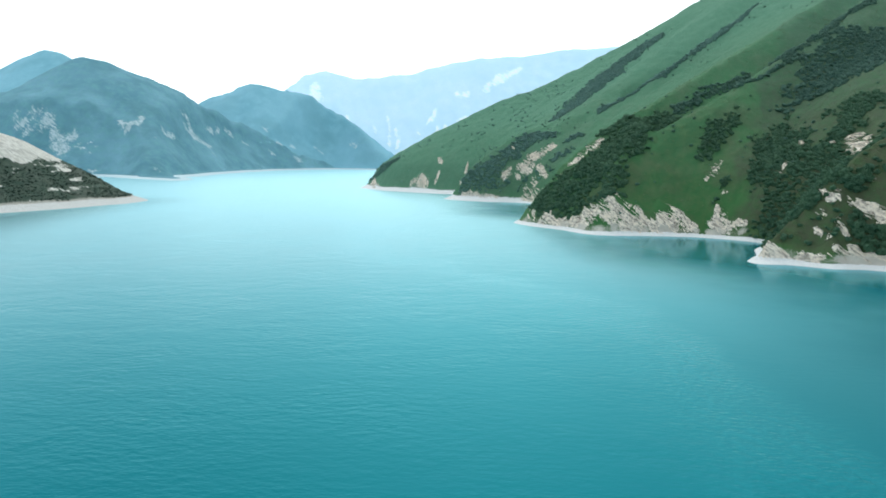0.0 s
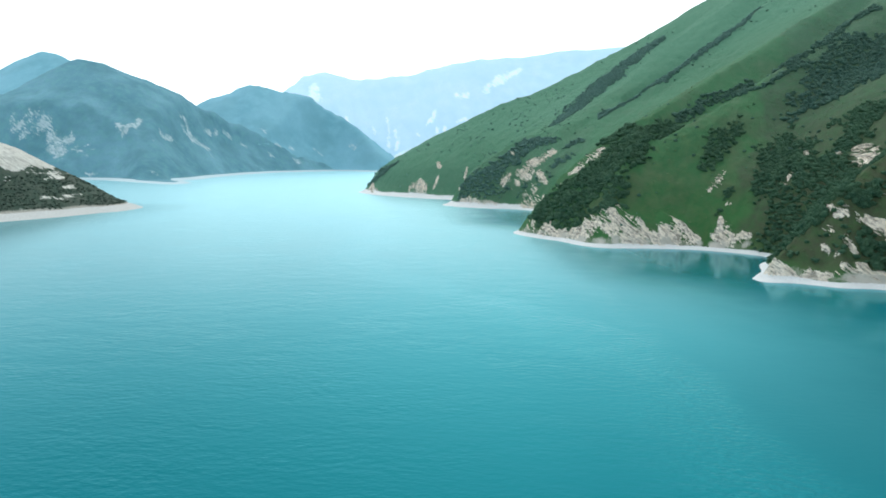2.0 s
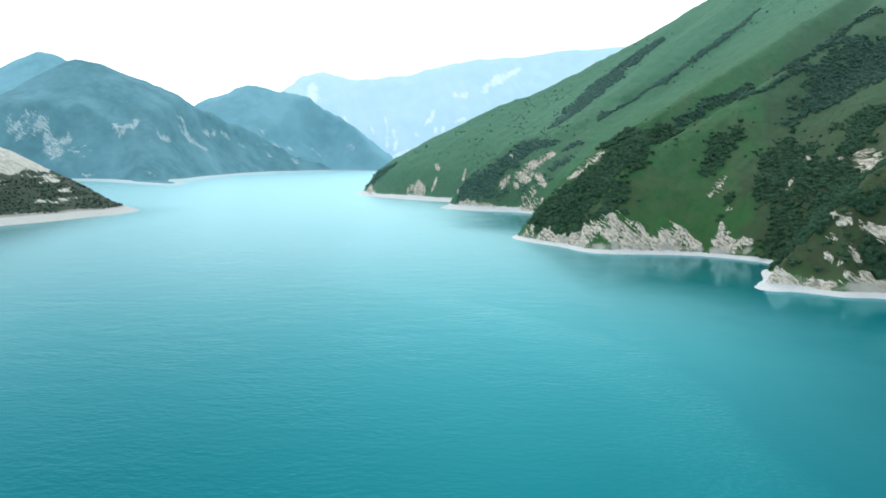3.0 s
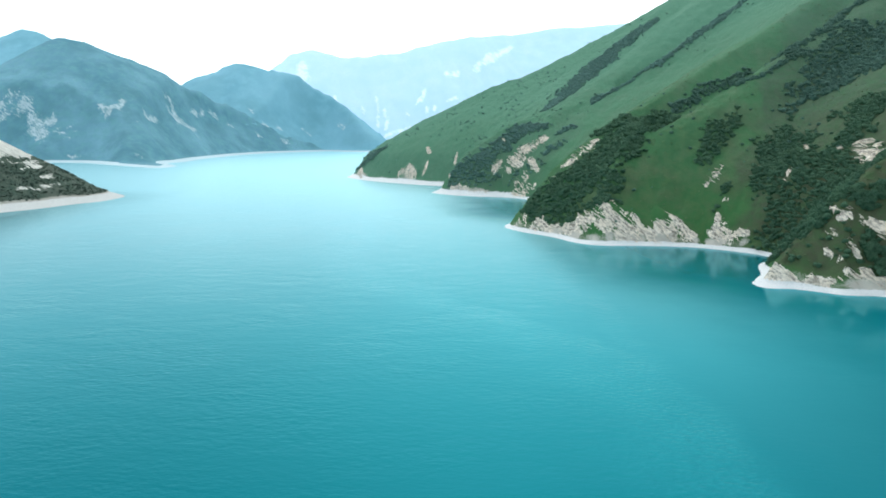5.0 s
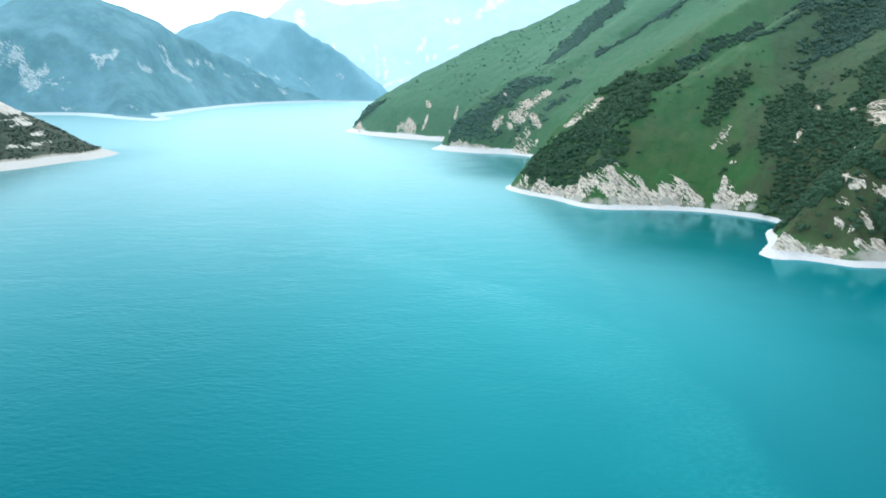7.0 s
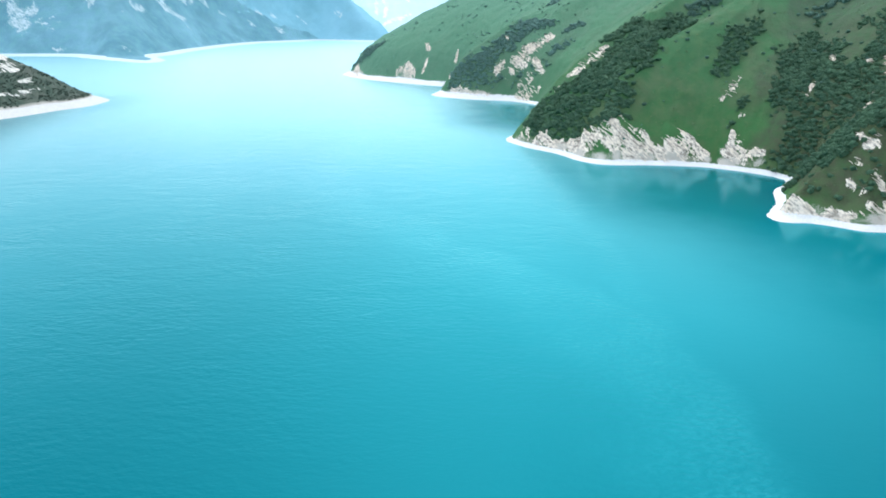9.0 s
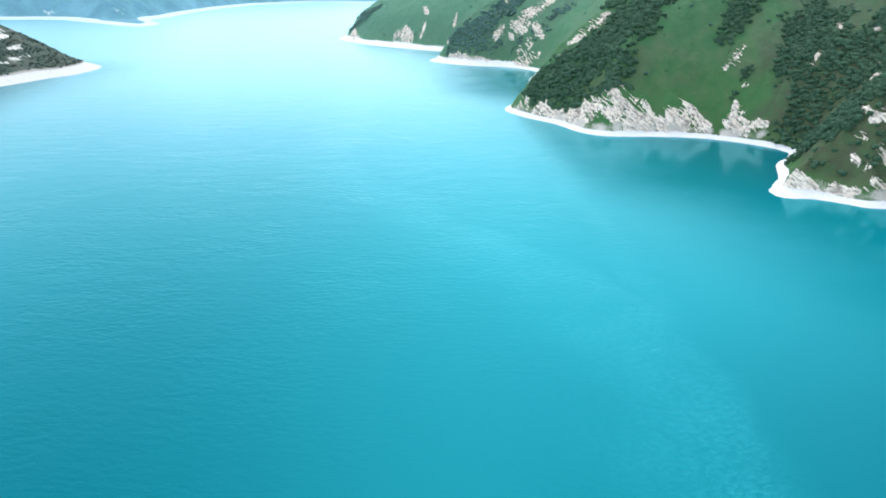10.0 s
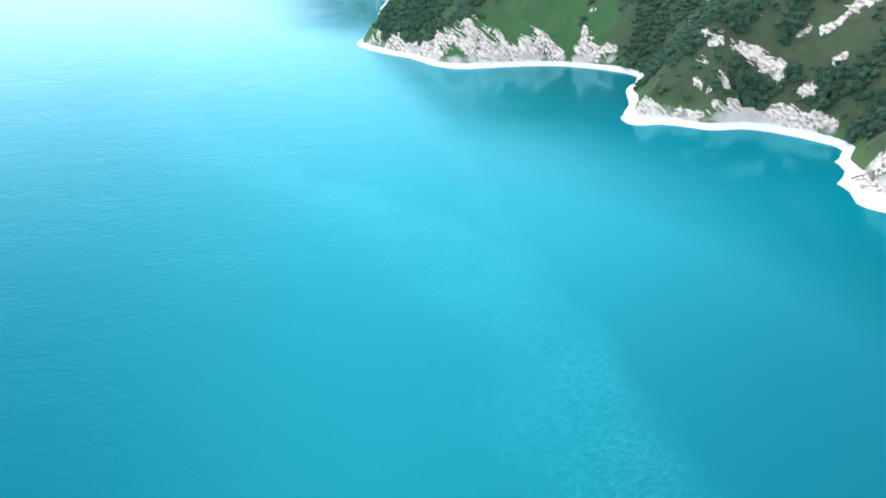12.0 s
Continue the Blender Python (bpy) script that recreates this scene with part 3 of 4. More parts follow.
CRESTS = [[(-2300, 2450, 60), (-1549, 2560, 212), (-1469, 2640, 316), (-1404, 2720, 399), (-1360, 2760, 431), (-1301, 2790, 421), (-1186, 2890, 369), (-1119, 3000, 329),
           (-1049, 3130, 283), (-987, 3320, 235), (-873, 3470, 179), (-738, 3590, 103), (-588, 3690, 31)],
          [(-1800, 3850, 180), (-1385, 3850, 251), (-1308, 3850, 310), (-1202, 3850, 369), (-1052, 3850, 440), (-977, 3850, 446), (-845, 3850, 412),
           (-727, 3850, 378), (-639, 3850, 326), (-521, 3850, 254), (-402, 3850, 166), (-313, 3850, 93), (-253, 3850, 34)],
          [(-2700, 3300, 250), (-2247, 3300, 358), (-1986, 3300, 444), (-1856, 3300, 506), (-1791, 3300, 531), (-1741, 3300, 522), (-1667, 3300, 490), (-1533, 3300, 412)]]


def distant_height(x, y, crests=(0,)):
    d = inland(x, y, DISTANT_SHORE)
    z = np.max([along_crest(x, y, CRESTS[k], (0.6, 0.7, 0.7)[k]) for k in crests], 0)
    # runnels and ribs, fading out towards the crests
    top = np.max([along_crest(x, y, CRESTS[k], 0.0) for k in crests], 0)
    z = z + (22 * rough(x, y, 240, 5, 21) + 16 * rough(x * 1.6 + y * 0.5, (y - 0.4 * x) * 0.35, 90, 4, 22)) * step01(10, 120, z) * step01(10, 150, top - z)
    shore = np.where(d < 0, d * 0.3, np.minimum(0.24 * d, 6.5) + 1.1 * np.maximum(d - 48, 0) + np.maximum(d - 160, 0))
    return np.minimum(np.maximum(z, 3 + 0.02 * d), shore)


SCARS = [[(-1372, 2425, 9.7), (-1359, 2417, 16.7)],
         [(-1334, 2404, 21.3), (-1308, 2412, 14.2)],
         [(-1363, 2393, 7.2), (-1379, 2378, 7.2)],
         [(-1294, 2392, 14.1), (-1261, 2386, 11.7)],
         [(-1274, 2367, 18.6), (-1241, 2359, 16.1)],
         [(-1247, 2388, 6.9), (-1223, 2401, 9.4)],
         [(-1197, 2376, 6.9), (-1159, 2358, 6.8)],
         [(-1176, 2394, 4.6), (-1130, 2372, 4.5)],
         [(-1422, 2406, 7.3), (-1413, 2402, 7.3)],
         [(-1413, 2386, 7.2), (-1380, 2402, 7.2)],
         [(-1093, 2444, 4.6), (-1057, 2424, 9.1), (-1037, 2449, 9.1), (-1039, 2510, 7)],
         [(-1205, 2510, 4.8), (-1168, 2492, 4.7)],
         [(-984, 2524, 4.6), (-976, 2602, 7.2), (-971, 2655, 4.8)],
         [(-1010, 2811, 10.3), (-1004, 2846, 13)],
         [(-988, 2779, 10.2), (-973, 2826, 15.5), (-950, 2874, 15.6), (-937, 2914, 7.9)],
         [(-924, 2843, 6.5), (-908, 2876, 5.2)],
         [(-983, 2991, 6.8), (-962, 3108, 7)],
         [(-953, 3160, 5.7), (-931, 3205, 5.7)],
         [(-970, 2433, 4.5), (-963, 2429, 4.5)],
         [(-899, 2242, 8.4), (-882, 2233, 6.2)],
         [(-896, 3508, 12.5), (-857, 3492, 9.4)],
         [(-812, 3493, 6.2), (-785, 3513, 6.3)],
         [(-749, 3562, 9.5), (-738, 3565, 9.5)],
         [(-909, 3258, 5.8), (-883, 3302, 5.9)],
         [(-660, 3700, 6.5), (-627, 3690, 6.5), (-587, 3689, 6.5)],
         [(-483, 3778, 9.9), (-457, 3760, 6.5)],
         [(-717, 3509, 12.3), (-698, 3525, 9.4)],
         [(-811, 3404, 9), (-797, 3413, 6.1)],
         [(-1141, 2312, 6.7), (-1114, 2311, 8.8)]]
STREAKS = [[(-535, 4026, 14.1), (-525, 4000, 11)],
           [(-391, 3989, 10.5), (-371, 3947, 10.3)],
           [(-312, 4016, 10.5), (-295, 3959, 10.3), (-296, 3881, 13.5), (-290, 3850, 9.9)],
           [(-263, 3937, 10.2), (-241, 3879, 13.5), (-247, 3831, 10)],
           [(-47, 4004, 14), (-64, 3945, 10.3)],
           [(-33, 3898, 13.5), (-35, 3880, 12.1)],
           [(7, 3901, 10.1), (5, 3885, 9.9)],
           [(120, 3930, 17.6), (75, 3915, 13.2)],
           [(-139, 3894, 10.1), (-129, 3880, 6.7)],
           [(69, 4073, 24.9), (125, 4069, 21.2)],
           [(242, 4086, 28.5), (314, 4124, 32.5), (381, 4167, 25.6), (438, 4198, 14.7)],
           [(-744, 4175, 33.2), (-715, 4101, 39.8)],
           [(-262, 3790, 9.9), (-200, 3800, 11), (-120, 3815, 11)],
           [(-94, 3928, 6.8), (-74, 3965, 6.9)]]


def distant_masks(x, y, z):
    d = inland(x, y, DISTANT_SHORE)
    return {"beach": 1 - step01(26, 44, d), "rock": np.clip(0.4 + 0.38 * near_bands(x, y, SCARS).clip(-1.4, 1) + 0.5 * rough(x + 0.5 * z, y - 0.5 * z, 38, 4, 31) + 0.3 * rough(x * 0.8 + 0.5 * z, (y - 0.5 * z) * 0.6, 17, 3, 37), 0, 1) * step01(-1.3, -0.1, near_bands(x, y, SCARS)),
            "soil": 0 * x}


def farther_height(x, y):
    return distant_height(x, y, (1, 2)) - 1.0


def range_height(x, y):
    crest = [(-1800, 4300, 60), (-1284, 4300, 189), (-1012, 4300, 394), (-878, 4300, 486), (-794, 4300, 545), (-735, 4300, 562), (-690, 4300, 567), (-650, 4300, 562), (-612, 4300, 553), (-513, 4300, 531), (-381, 4300, 516), (-216, 4300, 539),
             (-84, 4300, 576), (47, 4300, 612), (212, 4300, 639), (376, 4300, 656), (704, 4300, 690), (966, 4300, 708), (2011, 4300, 795), (2600, 4300, 830)]
    z = along_crest(x, y, crest, 1.0)
    below = step01(0, 160, along_crest(x, y, crest, 0.0) - z)
    # buttresses and ravines run down towards the valley
    folds = np.abs(rough(x + 0.5 * y, y * 0.4, 180, 4, 43))
    return z + 2.5 * rough(x, y, 160, 3, 41) + below * (22 * rough(x, y, 300, 5, 42) + 26 * folds - 8)


def range_masks(x, y, z):
    streak = near_bands(x, y, STREAKS)
    return {"beach": 0 * x, "rock": np.clip(0.4 + 0.4 * streak + 0.45 * rough(x * 1.5, y * 0.5, 40, 4, 51), 0, 1) * step01(-0.7, 0.4, streak), "soil": 0 * x}


# ---- the land ----
def spaced(stops):
    """Grid lines from (start, spacing) pairs up to the last start."""
    out = []
    for (a, s), (b, _) in zip(stops, stops[1:]):
        out.extend(np.linspace(a, b, max(1, int(round((b - a) / s))), endpoint=False))
    return np.array(out + [stops[-1][0]])


def sheet(name, xs, ys, height, mat, label, masks, keep_above=-6.0):
    """A land sheet over a grid; quads wholly under the lake's floor level are left out."""
    gx, gy = np.meshgrid(xs, ys)
    z = height(gx, gy)
    w = len(xs)
    idx = np.arange(gx.size).reshape(gx.shape)
    quads = np.stack([idx[:-1, :-1], idx[:-1, 1:], idx[1:, 1:], idx[1:, :-1]], -1).reshape(-1, 4)
    quads = quads[(z.ravel()[quads] > keep_above).any(1)]
    used, back = np.unique(quads, return_inverse=True)
    verts = np.stack([gx.ravel(), gy.ravel(), z.ravel()], 1)[used]
    faces = back.reshape(quads.shape)
    me = bpy.data.meshes.new(name)
    me.vertices.add(len(verts))
    me.vertices.foreach_set("co", verts.ravel())
    me.loops.add(faces.size)
    me.loops.foreach_set("vertex_index", faces.ravel())
    me.polygons.add(len(faces))
    me.polygons.foreach_set("loop_start", np.arange(0, faces.size, 4))
    me.polygons.foreach_set("loop_total", np.full(len(faces), 4))
    me.polygons.foreach_set("use_smooth", np.ones(len(faces), bool))
    me.update()
    for key, values in masks(verts[:, 0], verts[:, 1], verts[:, 2]).items():
        me.attributes.new(key, "FLOAT", "POINT").data.foreach_set("value", np.ascontiguousarray(values, np.float32))
    me.materials.append(mat)
    return tagged(new(name, me), label, "mountain", kind="structure")


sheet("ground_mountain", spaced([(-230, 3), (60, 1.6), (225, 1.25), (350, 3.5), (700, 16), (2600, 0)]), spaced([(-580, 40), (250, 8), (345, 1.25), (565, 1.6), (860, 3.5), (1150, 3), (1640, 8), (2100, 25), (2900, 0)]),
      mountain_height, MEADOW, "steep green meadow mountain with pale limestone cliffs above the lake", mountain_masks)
sheet("ground_headland", spaced([(-2400, 40), (-900, 8), (-640, 2.5), (-470, 0)]), spaced([(300, 30), (820, 6), (940, 3), (1180, 10), (1700, 0)]),
      headland_height, SCRUB, "dark scrubby headland with a bare pale top and wide pebble shore", headland_masks)
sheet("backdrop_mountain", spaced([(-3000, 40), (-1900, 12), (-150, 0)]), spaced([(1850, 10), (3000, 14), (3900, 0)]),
      distant_height, DISTANT, "mountains beyond the lake, tinted blue-green for haze, with pale rock scars", distant_masks)
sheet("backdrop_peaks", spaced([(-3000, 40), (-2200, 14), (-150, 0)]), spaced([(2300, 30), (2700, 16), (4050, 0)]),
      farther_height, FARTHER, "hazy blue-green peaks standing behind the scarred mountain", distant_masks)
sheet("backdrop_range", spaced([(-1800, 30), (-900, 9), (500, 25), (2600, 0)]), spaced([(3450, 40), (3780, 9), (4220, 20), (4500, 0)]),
      range_height, HORIZON, "far mountain range, coloured pale and faintly glowing for haze", range_masks)

# ---- the lake ----
bm = bmesh.new()
for x, y in ((-6000, -3000), (6000, -3000), (6000, 5500), (-6000, 5500)):
    bm.verts.new((x, y, 0))
bm.faces.new(bm.verts)
me = bpy.data.meshes.new("water")
bm.to_mesh(me)
bm.free()
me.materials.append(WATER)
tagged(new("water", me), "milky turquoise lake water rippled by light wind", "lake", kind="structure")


# ---- woods ----
def lump(radius, squash, seed, detail=1):
    """A knobbly ball of foliage: vertices and triangles."""
    bm = bmesh.new()
    bmesh.ops.create_icosphere(bm, subdivisions=detail, radius=1)
    v = np.array([p.co for p in bm.verts])
    t = np.array([[c.index for c in f.verts] for f in bm.faces])
    bm.free()
    r = np.random.RandomState(seed)
    v = v * (1 + r.uniform(-0.28, 0.24, (len(v), 1)))
    return v * radius * np.array([1, 1, squash]), t


def gather(pieces):
    verts, tris, n = [], [], 0
    for v, t in pieces:
        verts.append(v)
        tris.append(t + n)
        n += len(v)
    return np.concatenate(verts), np.concatenate(tris)


def crown_shape(seed, lobes, height, sprays, detail=1):
    """Lobes of foliage with sprays of leaves standing out of them, about one metre in radius."""
    r = np.random.RandomState(seed)
    pieces = []
    for k in range(lobes):
        a, out = 6.283 * (k + r.rand()) / lobes, r.uniform(0.25, 0.55) * (k > 0)
        v, t = lump(r.uniform(0.5, 0.68), r.uniform(0.75, 1.0), seed * 10 + k, detail)
        at = np.array([out * math.cos(a), out * math.sin(a), height * r.uniform(0.45, 1.0)])
        pieces.append((v + at, t))
        for _ in range(sprays):
            way = r.normal(size=3)
            way = way / np.linalg.norm(way)
            way[2] = abs(way[2]) * 0.8 - 0.1
            side = np.cross(way, r.normal(size=3))
            side = side / (np.linalg.norm(side) + 1e-6)
            up = np.cross(side, way) * 0.5 + way
            s, c = r.uniform(0.1, 0.2), at + way * r.uniform(0.5, 0.66)
            pieces.append((np.array([c - side * s, c + side * s, c + side * s * 0.5 + up * s * 1.6, c - side * s * 0.6 + up * s * 1.2]), np.array([[0, 1, 2], [0, 2, 3]])))
    return gather(pieces)


def tapered(a, b, ra, rb, sides=6):
    a, b = np.array(a, float), np.array(b, float)
    way = (b - a) / np.linalg.norm(b - a)
    side = np.cross(way, (0.3, 1, 0.1))
    side /= np.linalg.norm(side)
    other = np.cross(way, side)
    ring = [np.cos(6.283 * k / sides) * side + np.sin(6.283 * k / sides) * other for k in range(sides)]
    v = np.array([a + q * ra for q in ring] + [b + q * rb for q in ring])
    t = [[k, (k + 1) % sides, sides + k] for k in range(sides)] + [[(k + 1) % sides, sides + (k + 1) % sides, sides + k] for k in range(sides)]
    return v, np.array(t)


def trunk_shape(seed):
    r = np.random.RandomState(seed)
    pieces = [tapered((0, 0, -0.3), (0.03, 0.02, 0.75), 0.09, 0.05)]
    for k in range(4):
        a = 6.283 * (k + 0.5 * r.rand()) / 4
        pieces.append(tapered((0.02, 0.01, 0.3 + 0.1 * k), (0.42 * math.cos(a), 0.42 * math.sin(a), 0.7 + 0.12 * k), 0.04, 0.015, 4))
    return gather(pieces)


def mesh_of(name, shape, mat):
    me = bpy.data.meshes.new(name)
    me.from_pydata(shape[0].tolist(), [], shape[1].tolist())
    me.materials.append(mat)
    return me


CROWNS = [crown_shape(3 + k, 4 + k % 2, 1.15 + 0.12 * (k % 3), 9) for k in range(6)]
TRUNKS = [trunk_shape(40 + k) for k in range(2)]
TREE_TYPES = [(mesh_of("trunk", TRUNKS[k % 2], BARK), mesh_of("crown", crown_shape(3 + k, 5 + k % 3, 1.15 + 0.12 * (k % 3), 40, 2), LEAVES)) for k in range(6)]
WHOLE = [gather([CROWNS[k], TRUNKS[k % 2]]) for k in range(6)]


def scattered(x0, x1, y0, y1, step, seed):
    r = np.random.RandomState(seed)
    gx, gy = np.meshgrid(np.arange(x0, x1, step), np.arange(y0, y1, step))
    return gx.ravel() + r.uniform(-0.48, 0.48, gx.size) * step, gy.ravel() + r.uniform(-0.48, 0.48, gx.size) * step


def joined(name, places, mat, label, low, high, seed, category="wood", shapes=WHOLE, sink=0.0):
    """Many trees in one mesh: places are rows of x, y, z."""
    r = np.random.RandomState(seed)
    pieces = []
    for x, y, z in places:
        v, t = shapes[r.randint(len(shapes))]
        a, s = r.uniform(0, 6.283), r.uniform(low, high)
        turn = np.array([[math.cos(a), math.sin(a), 0], [-math.sin(a), math.cos(a), 0], [0, 0, r.uniform(0.8, 1.15)]])
        pieces.append((v @ turn * s + np.array([x, y, z - sink * s]), t))
    v, t = gather(pieces)
    me = bpy.data.meshes.new(name)
    me.vertices.add(len(v))
    me.vertices.foreach_set("co", v.ravel())
    me.loops.add(t.size)
    me.loops.foreach_set("vertex_index", t.ravel())
    me.polygons.add(len(t))
    me.polygons.foreach_set("loop_start", np.arange(0, t.size, 3))
    me.polygons.foreach_set("loop_total", np.full(len(t), 3))
    me.update()
    me.materials.append(mat)
    return tagged(new(name, me), label, category, kind="stuff")


def tree(kind, x, y, z, size, turn, label, group):
    root = new("tree")
    root.matrix_world = Matrix.LocRotScale((x, y, z), Euler((0, 0, turn)), (size, size, size * 1.05))
    for name, me in zip(("trunk", "crown"), TREE_TYPES[kind]):
        part = new(name, me)
        part.parent = root
    return tagged(root, label, "tree", group)


wood_labels = ["dense dark green wood on the headland above pale cliffs",
               "dense wood on the crest of the headland",
               "dark wood around grey rock ribs across the bay",
               "scattered trees below the meadow across the bay",
               "shrubs beside the rock ribs across the bay",
               "wood filling a high gully, tinted blue-green for haze",
               "thin line of trees along a grassy rib",
               "wood filling the long gully below the meadow",
               "short strip of shrubs beside the gully",
               "narrow strip of wood on the grassy spur",
               "small copse above the limestone cliff",
               "broad dark wood running up the slope",
               "dark wood in the ravine above the shore",
               "dark wood on the high slope",
               "small round copse on the high meadow",
               "dense wood below the pale rock face",
               "trees on the seaward brow of the headland",
               "dark trees running down to the long pale cliff",
               "dark bushes at the tip of the grassy point",
               "wood on the slope above the spur",
               "low shrubs above the white cliff",
               "dark shrubs above the bay",
               "dark trees on the rocky slope",
               "shrubs above the broad white beach",
               "shrubs on the crest of the near spur",
               "dark shrubs on the rocky upper slope",
               "dense dark shrubs above the bay",
               "dark trees on the narrow crest above the notch in the shore",
               "green shrubs above the white cliff of the spur",
               "small shrubs among the pale rocks",
               "shrubs at the head of the bay",
               "trees on the back of the near spur above the notch",
               "leafy trees on the rounded top of the near spur", "shrubs between the grey rocks across the bay", "dark scrub on the slope above the ravine", "dark scrub around scattered pale rocks"]
tx, ty = scattered(-200, 660, 360, 1660, 2.9, 5)
closeness = np.array([near_bands(tx, ty, [band]) for band in WOODS])
best = closeness.argmax(0)
in_wood = closeness.max(0) + np.select([np.isin(best, (0, 1, 17)), np.isin(best, (11, 12, 13, 15, 34, 35))], [0.4, 1.6], 1) * (0.6 * rough(tx, ty, 22, 3, 15) + 0.45 * rough(tx, ty, 55, 2, 16)) + np.random.RandomState(61).uniform(-0.36, 0.36, tx.size) * np.where(np.isin(best, (5, 6)), 1.7, 1) > np.select([np.isin(best, (5, 6)), np.isin(best, (7, 11, 13)), np.isin(best, (12, 15, 34, 35))], [0.02, 0.14, 0.3], 0.12)
in_wood &= inland(tx, ty, MOUNTAIN_SHORE) > 6
in_wood &= np.maximum(near_bands(tx, ty, OUTCROPS, 1.05), near_bands(tx, ty, CLIFFS, 0.8)) < 0.12
tx, ty, best = tx[in_wood], ty[in_wood], best[in_wood]
tz = mountain_height(tx, ty)
single = (tx < 352) & (ty < 662)
single &= ty <= np.sort(ty[single])[min(285, single.sum() - 1)]
rnd = np.random.RandomState(77)
for x, y, z in zip(tx[single], ty[single], tz[single]):
    tree(rnd.randint(6), x, y, z - 1.2, rnd.uniform(1.9, 4.2), rnd.uniform(0, 6.28), "dark green broadleaf tree in the wood above the shore", "trees of the near slope")
for k, label in enumerate(wood_labels):
    pick = (best == k) & ~single
    if pick.any():
        joined("woodland", np.stack([tx, ty, tz], 1)[pick], HAZED_LEAVES if k in (2, 3, 4, 5, 6, 18, 33) else LESS_HAZED_LEAVES if k in (7, 8, 11, 13, 14) else LEAVES, label, *((2.0, 4.2) if k in (0, 1, 17) else (1.5, 3.6)), 100 + k, sink=0.62)

# lone bushes on the meadow
bx, by = scattered(-150, 640, 640, 1700, 15, 9)
lone = rough(bx, by, 120, 3, 19) + 0.25 * near_bands(bx, by, WOODS, 2.5).clip(-2, 1) > np.random.RandomState(4).uniform(-0.22, 0.82, bx.size)
lone &= inland(bx, by, MOUNTAIN_SHORE) > 14
bx, by = bx[lone], by[lone]
joined("bushes", np.stack([bx, by, mountain_height(bx, by)], 1), LESS_HAZED_LEAVES, "scattered round bushes on the grassy slope", 0.9, 2.2, 31, "bushes", sink=0.6)
# shrubs between the rocks of the near spur
bx, by = scattered(235, 430, 380, 660, 5, 19)
lone = (rough(bx, by, 22, 3, 29) > np.random.RandomState(2).uniform(-0.15, 0.5, bx.size)) & (inland(bx, by, MOUNTAIN_SHORE) > 12) & (bare_rock(bx, by) < 0.1)
bx, by = bx[lone], by[lone]
joined("bushes", np.stack([bx, by, mountain_height(bx, by) - 0.4], 1), LEAVES, "low shrubs between the rocks of the near spur", 1.0, 2.8, 37, "bushes")
# low tufts and dwarf shrubs that roughen the slope
TUFT_SHAPES = [lump(1.0, 0.4, 900 + k) for k in range(6)]
for x0, x1, y0, y1, step, low, high, label in ((232, 420, 380, 660, 3.6, 0.35, 1.1, "low olive tufts and dwarf shrubs on the near spur"), (120, 520, 690, 960, 6.5, 0.5, 1.3, "sparse tufts and dwarf shrubs on the grassy headland")):
    bx, by = scattered(x0, x1, y0, y1, step, 23)
    keep = (rough(bx, by, 26, 4, 63) > np.random.RandomState(8).uniform(-0.25, 0.6, bx.size)) & (inland(bx, by, MOUNTAIN_SHORE) > 9) & (bare_rock(bx, by) < 0.25)
    bx, by = bx[keep], by[keep]
    joined("tufts", np.stack([bx, by, mountain_height(bx, by)], 1), TUFT_LEAVES, label, low, high, 43, "shrubs", TUFT_SHAPES)
# trees along the skyline towards the point
bx, by = scattered(-170, 260, 1430, 1760, 11, 12)
lone = (rough(bx, by, 40, 2, 23) > np.random.RandomState(6).uniform(-0.1, 0.75, bx.size)) & (inland(bx, by, MOUNTAIN_SHORE) > 20)
bx, by = bx[lone], by[lone]
joined("bushes", np.stack([bx, by, mountain_height(bx, by)], 1), HAZED_LEAVES, "scattered dark bushes along the grassy ridge to the point", 1.0, 2.8, 41, "bushes", sink=0.6)
# scrub on the headland
bx, by = scattered(-720, -480, 900, 1190, 3.2, 14)
bz = headland_height(bx, by)
scrub = (inland(bx, by, HEADLAND_SHORE) > 25) & (headland_bare(bx, by, bz) < 0.3) & (rough(bx * 0.6 + by * 0.25, bz * 2.4, 15, 3, 71) < 0.3) & (rough(bx, by, 16, 3, 75) > -0.35)
joined("scrub", np.stack([bx, by, bz - 1.0], 1)[scrub], SCRUB_LEAVES, "low dark juniper scrub covering the headland", 0.7, 2.1, 51, "scrub", sink=0.35)


# ---- bare rock ----
def slab_mesh(seed):
    """A bed of limestone, one metre long, with broken, rounded edges."""
    r = np.random.RandomState(seed)
    bm = bmesh.new()
    bmesh.ops.create_cube(bm, size=1)
    bmesh.ops.bevel(bm, geom=bm.edges[:], offset=0.12, segments=1, affect="EDGES")
    bmesh.ops.subdivide_edges(bm, edges=[e for e in bm.edges if e.calc_length() > 0.4], cuts=1, use_grid_fill=True)
    for v in bm.verts:
        v.co += Vector(r.uniform(-0.09, 0.09, 3))
        v.co.x *= 1 - 0.25 * v.co.y
    me = bpy.data.meshes.new("slab")
    bm.to_mesh(me)
    bm.free()
    me.materials.append(LIME)
    return me


SLABS = [slab_mesh(60 + k) for k in range(7)]


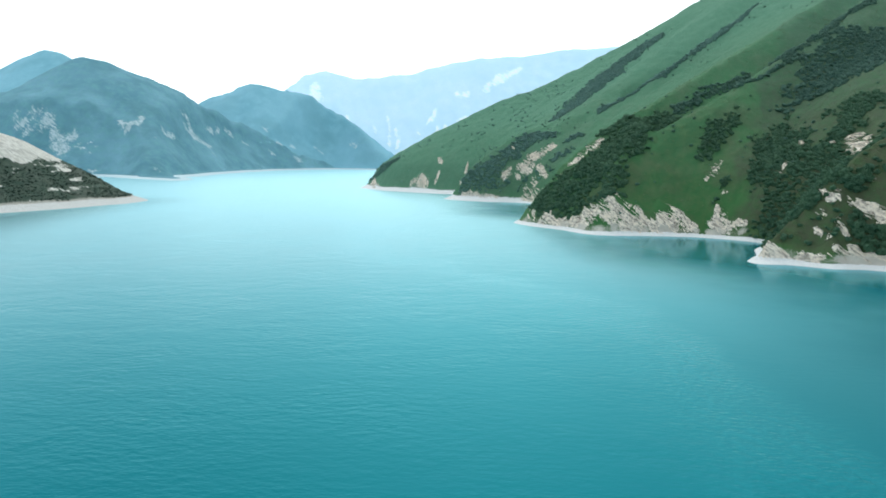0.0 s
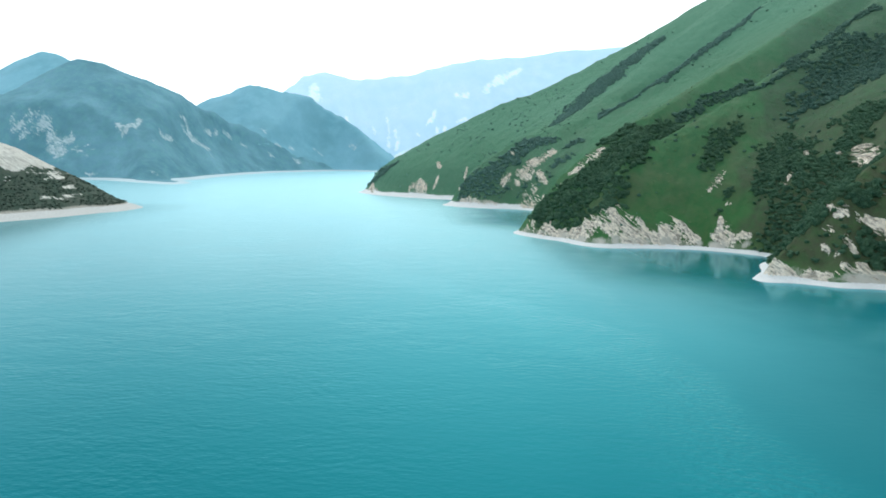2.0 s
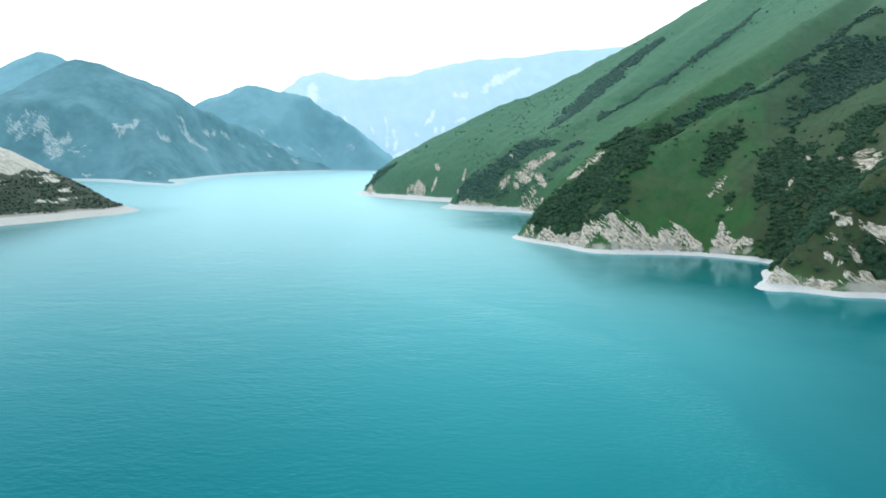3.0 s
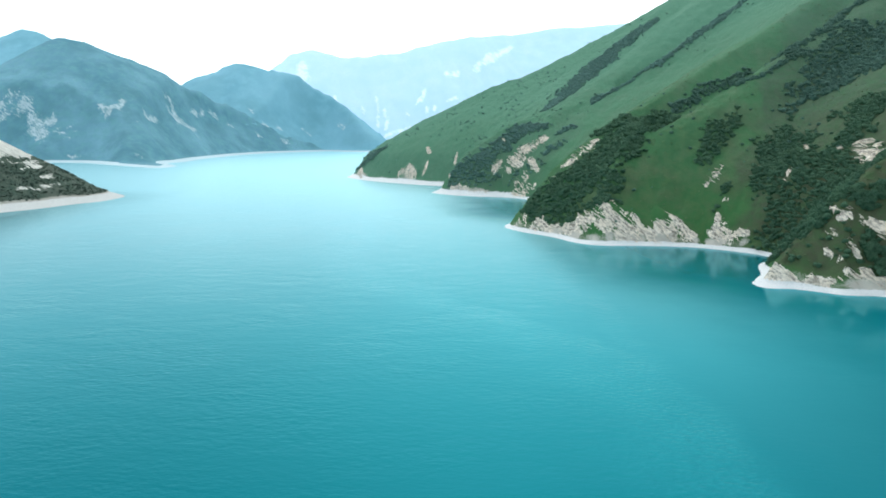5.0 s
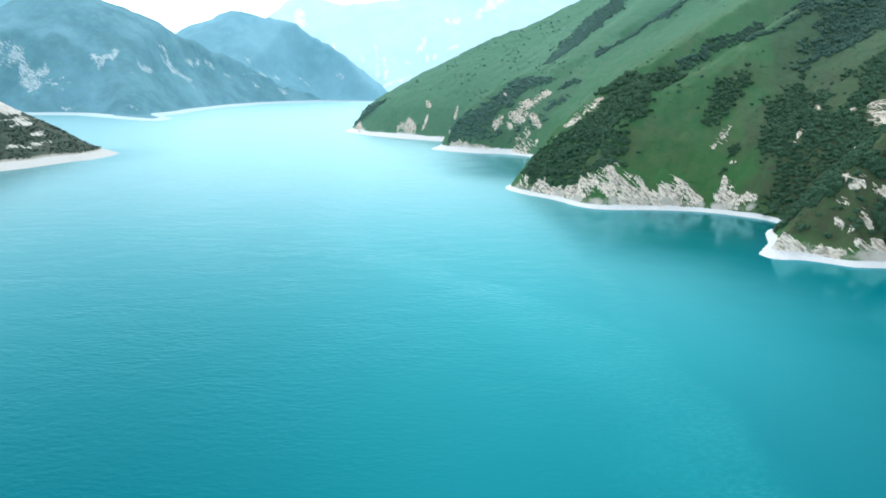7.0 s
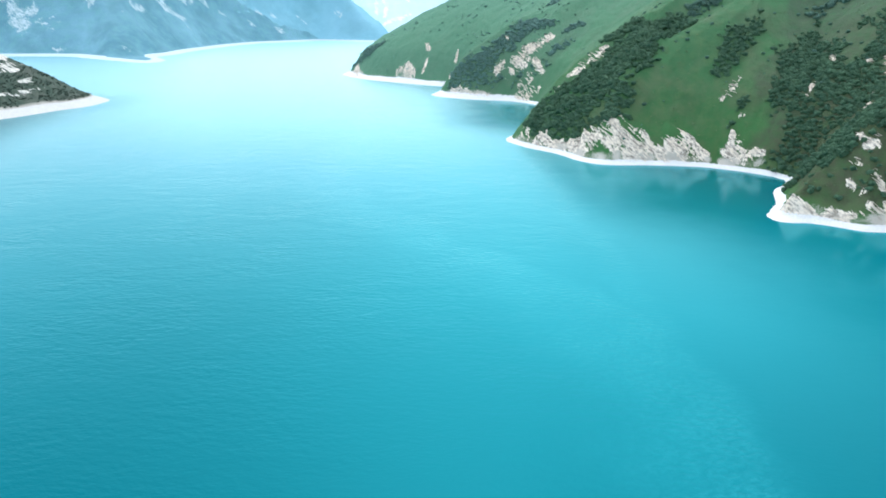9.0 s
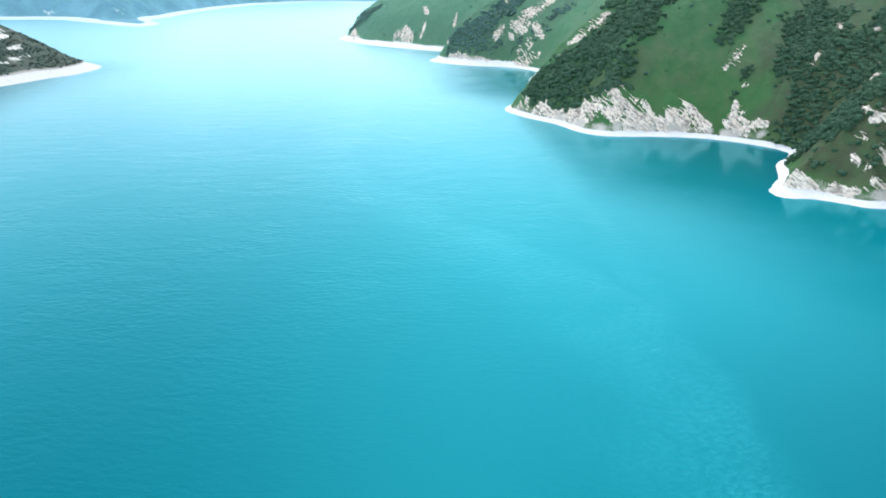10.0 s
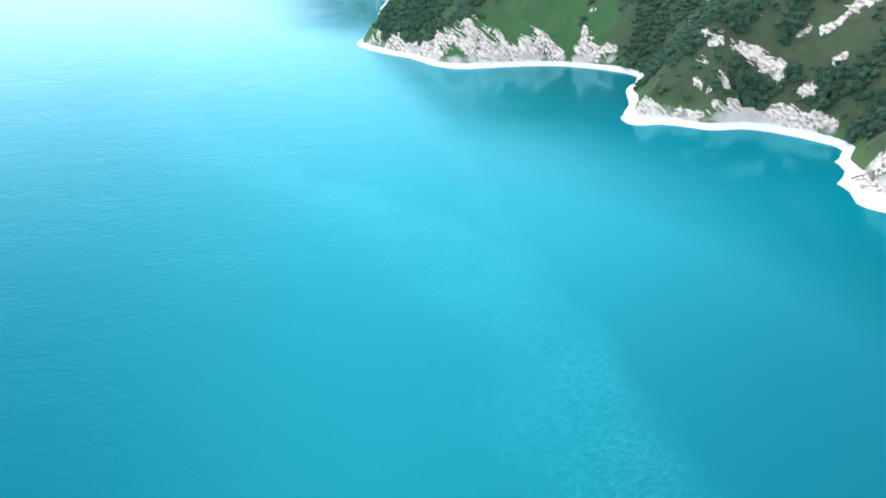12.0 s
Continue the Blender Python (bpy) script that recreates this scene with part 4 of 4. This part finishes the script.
def rock_thing(name, band, label, category, thick, density, rnd):
    """Beds of rock that stick out of the slope along a band."""
    root = new(name)
    x0, y0 = band[0][0], band[0][1]
    z0 = float(mountain_height(np.array([x0 * 1.0]), np.array([y0 * 1.0]))[0])
    root.location = (x0, y0, z0)
    spots = []
    for (ax, ay, ar), (bx, by, br) in zip(band, band[1:]):
        n = max(2, int(math.hypot(bx - ax, by - ay) * (ar + br) * density))
        for _ in range(n):
            t, off = rnd.rand(), rnd.uniform(-0.75, 0.75)
            r = ar + t * (br - ar)
            nx, ny = by - ay, ax - bx
            l = math.hypot(nx, ny) + 1e-6
            spots.append((ax + t * (bx - ax) + nx / l * off * r, ay + t * (by - ay) + ny / l * off * r, r))
    p = np.array(spots)
    keep = inland(p[:, 0], p[:, 1], MOUNTAIN_SHORE) > 6
    p = p[keep]
    e = 3.0
    z = mountain_height(p[:, 0], p[:, 1])
    gx = (mountain_height(p[:, 0] + e, p[:, 1]) - mountain_height(p[:, 0] - e, p[:, 1])) / (2 * e)
    gy = (mountain_height(p[:, 0], p[:, 1] + e) - mountain_height(p[:, 0], p[:, 1] - e)) / (2 * e)
    for (x, y, r), h, sx, sy in zip(p, z, gx, gy):
        up = Vector((-sx, -sy, 1)).normalized()
        along = Vector((0.8, -0.3, -0.75)) + Vector(rnd.uniform(-0.15, 0.15, 3))
        along = (along - along.dot(up) * up).normalized()
        turn = Matrix.Rotation(radians(rnd.uniform(15, 40)), 3, along)
        face = (turn @ up).normalized()
        side = face.cross(along)
        size = min(r, 6) * rnd.uniform(0.35, 0.75)
        m = Matrix((along, side, face)).transposed().to_4x4() @ Matrix.Diagonal((size * 2.0, size * rnd.uniform(0.14, 0.32), thick * rnd.uniform(0.5, 1.1), 1))
        ob = new("slab", SLABS[rnd.randint(7)])
        ob.parent = root
        ob.matrix_parent_inverse = Matrix()
        ob.matrix_basis = Matrix.Translation((x - x0, y - y0, h - z0 + 0.4)) @ m
    return tagged(root, label, category)


rnd = np.random.RandomState(8)
cliff_labels = ["pale limestone cliff at the tip of the headland", "small limestone pinnacle above the white shore", "long pale limestone cliff with slanting beds above the beach",
                "broken pale limestone cliff below the meadow", "pale limestone bluff beside the green gully", "white limestone cliff along the foot of the near spur", "broken limestone bluff above the broad white beach",
                "pale cliff on the far point of the bay", "pale bluff above the far shore", "low rocks at the grassy point"]
for band, label in zip(CLIFFS, cliff_labels):
    rock_thing("limestone_cliff", band, label, "cliff", 1.2, 0.06, rnd)
for k, band in enumerate(OUTCROPS):
    broad = max(c[2] for c in band)
    label = "large bare limestone face with slanting beds among the trees" if broad > 9 else "pale limestone ribs standing out of the grass" if broad > 4.5 else "small pale limestone outcrop on the grassy slope"
    rock_thing("rock_outcrop", band, label, "rock", 1.2 if broad > 4.5 else 0.8, 0.06 if broad > 4.5 else 0.14, rnd)
